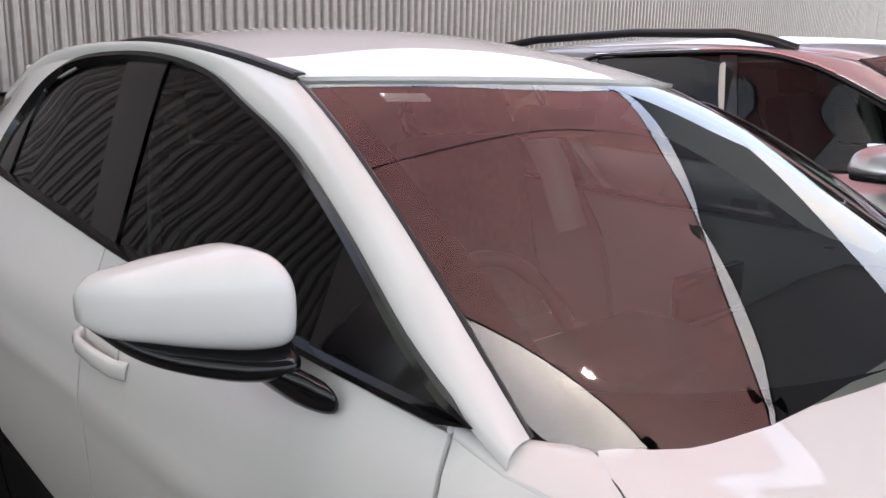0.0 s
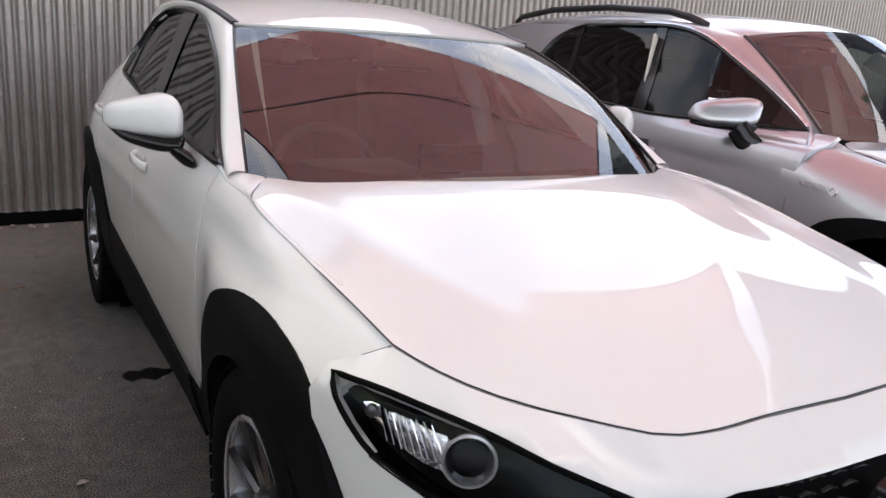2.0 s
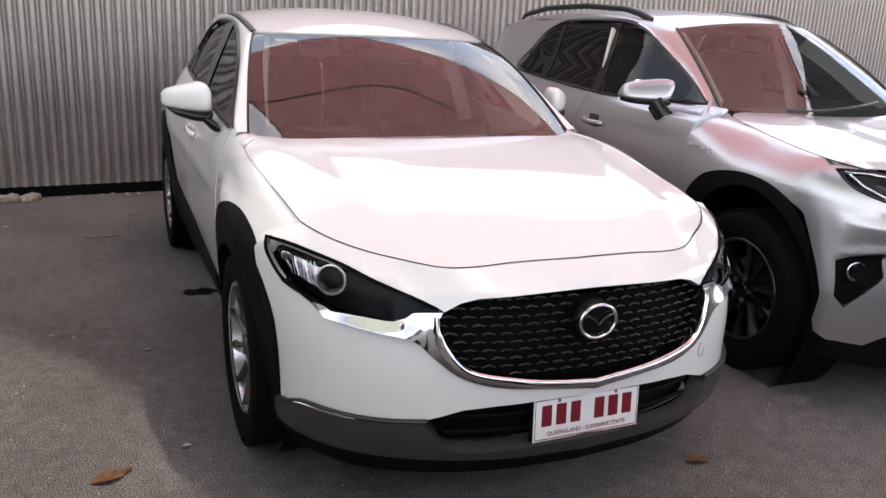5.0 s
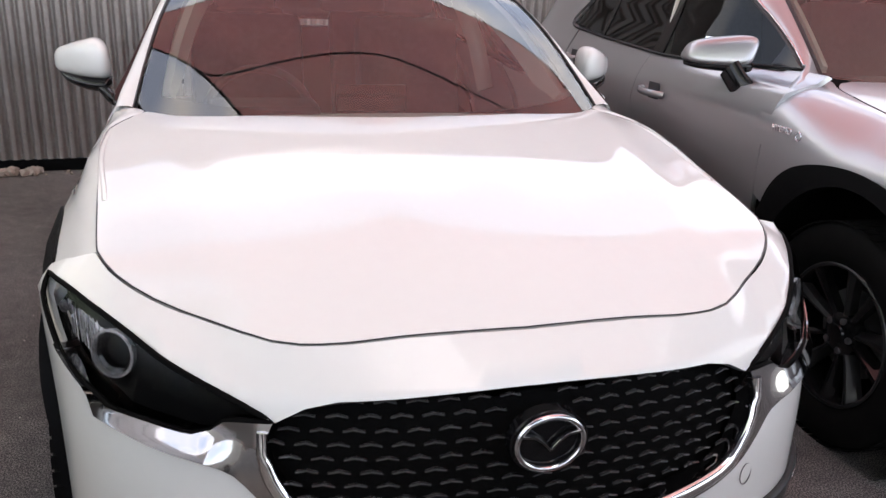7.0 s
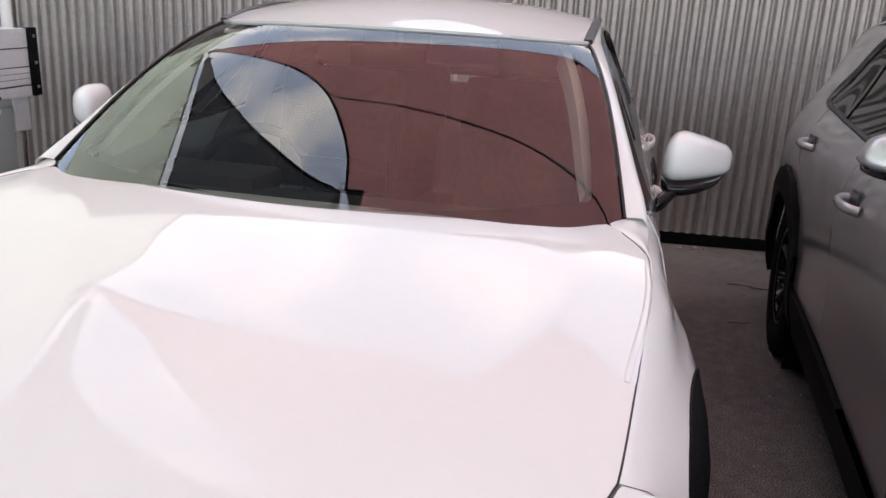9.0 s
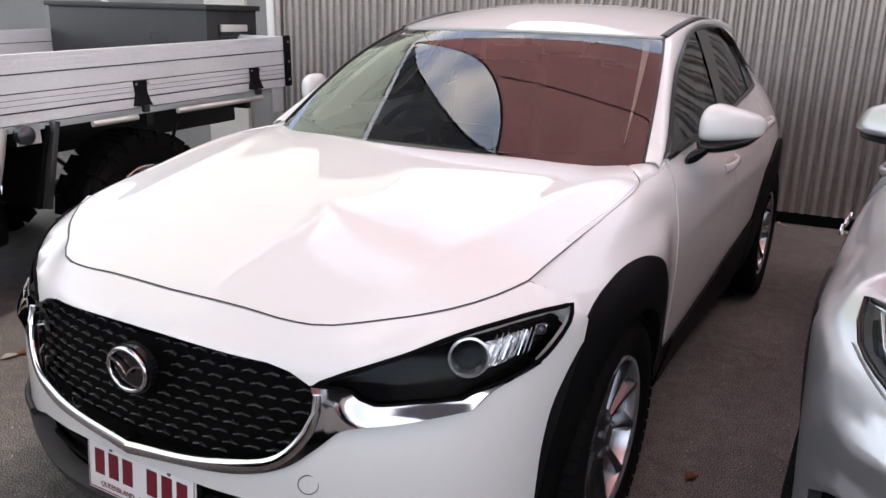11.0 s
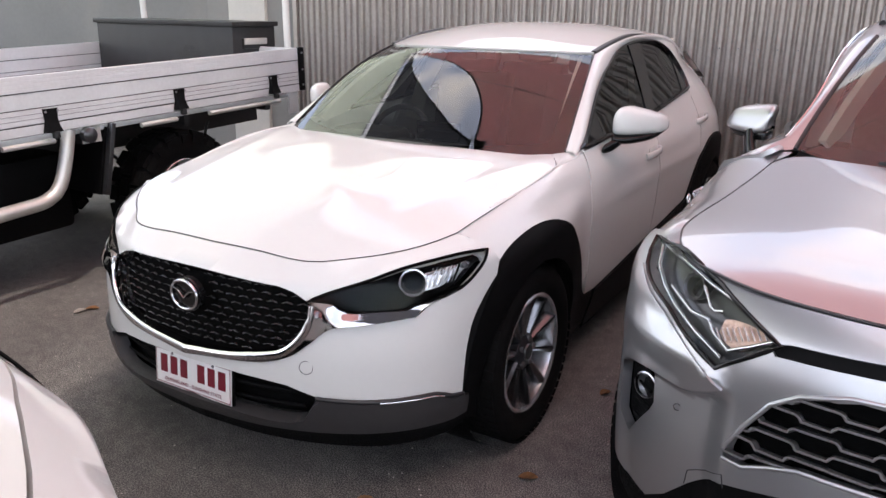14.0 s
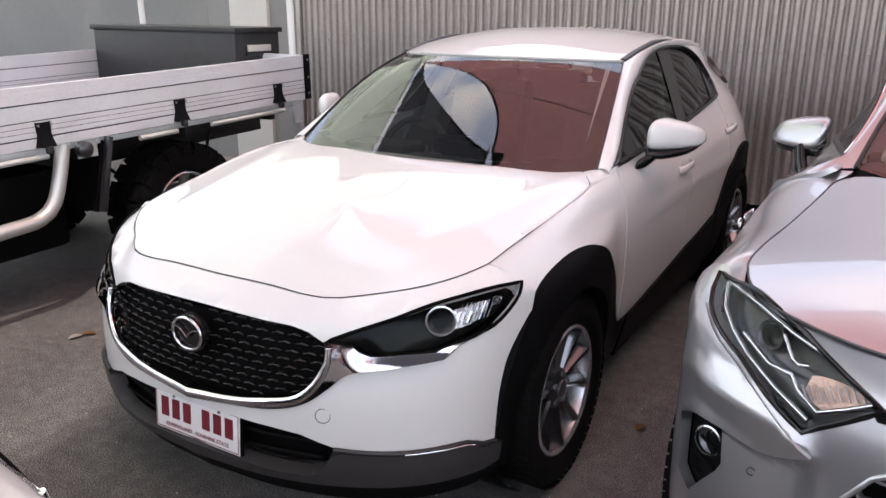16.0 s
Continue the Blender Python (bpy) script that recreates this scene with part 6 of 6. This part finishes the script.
block("flap_stay", (0, 0, 0), (.04, .03, .42), GUNMETAL, truck, "", .004, pose(-.03, -1.70, .79, -14))
lamp = new("side_lamp")
lamp.parent = truck
part("lamp_bracket", box(bmesh.new(), (-.02, -1.80, .955), (.012, .12, .10), .004), PALE, lamp)
part("lamp_body", revolve(bmesh.new(), [(-.02, .045), (.02, .043), (.03, .03), (.032, .001)], 24), GUNMETAL, lamp).location = (0, -1.83, .955)
hoop = new("rear_hoop")
hoop.parent = truck
for y in (.04,):
    tube("hoop_pipe", rounded([(-.16, y, .93), (-.16, y, 1.40), (-.16, y, 1.72), (-.22, y, 1.83), (-.34, y, 1.87), (-.93, y, 1.88), (-1.55, y, 1.87), (-1.67, y, 1.83), (-1.73, y, 1.72), (-1.73, y, .93)], .06, False), .026, WHITE, hoop, "white pipe hoop", 12, up=(0, 1, 0))
block("tail_bracket", (-.05, -.06, .92), (.012, .10, .16), ALLOY, truck)
block("cab_back", (-.93, -4.75, 1.25), (1.7, .10, 1.3), WHITE, truck, bevel=.04)
for i, (x, y) in enumerate(((-.5, -.5), (-1.2, -.9), (-.8, -.3), (-.35, -.8))):
    tube("brake_hose", rounded([(x, y, .80), (x + .1, y - .2, .66), (x - .05, y - .45, .62), (x, y - .7, .78)], .05, False), .012, SEAL, truck, n=8)
block("under_tray", (-.95, -2.75, .60), (1.35, 1.9, .46), BLACK_PLASTIC, truck, "black spare wheel carrier and tank", .05)
block("axle", (-.93, -1.09, .435), (1.5, .10, .10), BLACK_STEEL, truck, bevel=.03)
block("leaf_spring", (-.45, -1.09, .56), (.06, 1.1, .05), BLACK_STEEL, truck)

toolbox = thing("toolbox", "long black checker-plate toolbox on the truck tray", "toolbox", m=pose(-3.11, .60, .948, 0, 0, 2))
block("body", (0, 0, .255), (1.46, .46, .51), BLACK_STEEL, toolbox, bevel=.006)
block("lid", (0, 0, .525), (1.50, .50, .035), BLACK_STEEL, toolbox, "black lid with turned-down edges", .006)
handle = new("handle")
handle.parent = toolbox
part("recess", box(bmesh.new(), (.735, 0, .385), (.012, .26, .075), .004), BLACK_METAL, handle)
part("pull", box(bmesh.new(), (.742, 0, .400), (.016, .24, .045), .005), PALE, handle, "pale pull handle")
bm = bmesh.new()
random.seed(4)
for i in range(46):
    x, z = .24 + (i % 7) * .026, .20 + (i // 7) * .026
    box(bm, (x, -.231, z), (.020, .003, .005), 0, Matrix.Translation((x, 0, z)) @ Matrix.Rotation(radians(45 if (i + i // 7) % 2 else -45), 4, "Y") @ Matrix.Translation((-x, 0, -z)))
part("checker_tread", bm, BLACK_STEEL, toolbox, "raised checker pattern", flat=True)

# ---- litter on the asphalt ----
LEAF = material("dry_leaf", (0.24, 0.12, 0.05), 0.8, vary=0.3, scale=60)
PAPER = material("pale_scrap", (0.45, 0.42, 0.38), 0.8, vary=0.1, scale=60)
TWIG = material("dry_twig", (0.20, 0.15, 0.11), 0.85, vary=0.2, scale=40)
ROCK = material("pale_rubble", (0.30, 0.26, 0.22), 0.9, vary=0.25, scale=25, bump=0.6, bump_scale=80)


def leaf(x, y, size, turn, mat=LEAF, label="dry brown leaf curled on the asphalt"):
    bm = bmesh.new()
    rows = []
    for i in range(7):
        t = i / 6
        w = size * .33 * math.sin(math.pi * (t * .92 + .04)) ** .8
        rows.append([bm.verts.new((size * (t - .5), s * w, .003 + abs(s) * w * .5 + size * .12 * (t - .5) ** 2)) for s in (-1, -.5, 0, .5, 1)])
    for r0, r1 in zip(rows, rows[1:]):
        for j in range(4):
            bm.faces.new((r0[j], r0[j + 1], r1[j + 1], r1[j]))
    bmesh.ops.solidify(bm, geom=bm.faces[:], thickness=.001)
    ob = part("leaf", bm, mat, None)
    ob.matrix_world = pose(x, y, .001, 0, 0, turn)
    tagged(ob, label, "leaf", "litter on the asphalt")


for q in ((1.02, -.84, .06, 70), (-1.34, -1.50, .10, 10), (-1.28, -1.46, .045, 60), (1.02, -1.62, .07, 30), (.62, -2.05, .08, -20), (-1.70, -1.42, .07, 40), (-.35, -2.55, .06, 15)):
    leaf(*q)
for q in ((-1.145, -.445, .04, 20), (-1.08, -1.36, .035, 0), (-1.72, -1.48, .07, 80), (-1.45, -.2, .03, 45), (-1.9, 2.0, .04, 10), (-1.55, -.15, .03, -30)):
    leaf(*q, PAPER, "small pale paper scrap on the asphalt")
for x, y, a, l in ((1.105, .27, 70, .10), (1.25, -.55, -30, .07), (1.45, 1.6, 15, .12), (-1.3, 1.6, 5, .22), (1.6, 2.3, -10, .25), (-1.1, 2.2, 80, .08)):
    tw = thing("twig", "thin dry twig on the asphalt", "twig", "litter on the asphalt", m=pose(x, y, .005, 0, 0, a))
    tube("stem", rounded([(-l / 2, 0, 0), (-l * .1, l * .05, .002), (l * .2, -l * .02, 0), (l / 2, l * .06, 0)], .02, False), .004, TWIG, tw, n=6)
    tube("side_shoot", [(0, 0, 0), (l * .12, -l * .18, 0)], .003, TWIG, tw, n=5)
# rubble and dirt along the foot of the wall
random.seed(11)
heap = bmesh.new()
for i in range(240):
    x = random.choice((random.uniform(-3.6, -1.75), random.uniform(-3.6, 4)))
    r = random.uniform(.006, .022) if x > -1.75 else random.uniform(.012, .05)
    g = bmesh.ops.create_icosphere(heap, subdivisions=1, radius=r)
    c = Vector((x, 3.09 + .085 * x - random.uniform(.03, .14), r * .55))
    for v in g["verts"]:
        v.co = Vector((v.co.x * random.uniform(.7, 1.3), v.co.y * random.uniform(.7, 1.2), v.co.z * random.uniform(.6, .9))) + c
tagged(part("rubble", heap, ROCK, None, flat=True), "pale rubble and grit along the foot of the wall", "rubble", kind="stuff")
grit = bmesh.new()
for i in range(900):
    x, y, r = random.uniform(-3.2, 2.2), random.uniform(-3.2, 2.9), random.uniform(.0015, .004)
    bmesh.ops.create_cone(grit, segments=5, radius1=r, radius2=r * .4, depth=r, cap_ends=True, matrix=Matrix.Translation((x, y, r * .4)))
tagged(part("grit", grit, PAPER, None, flat=True), "scattered pale grit on the asphalt", "grit", kind="stuff")
# an oil stain
bm = bmesh.new()
bmesh.ops.create_circle(bm, cap_ends=True, segments=28, radius=.075)
for v in bm.verts:
    v.co = Vector((v.co.x * 1.3, v.co.y * (.7 + .3 * math.sin(v.co.x * 90)), 0))
stain = part("oil_stain", bm, material("oil_soaked_asphalt", (0.008, 0.008, 0.008), 0.35), None)
stain.matrix_world = pose(-.82, .31, .004)
tagged(stain, "black oil stain on the asphalt", "stain", kind="structure")
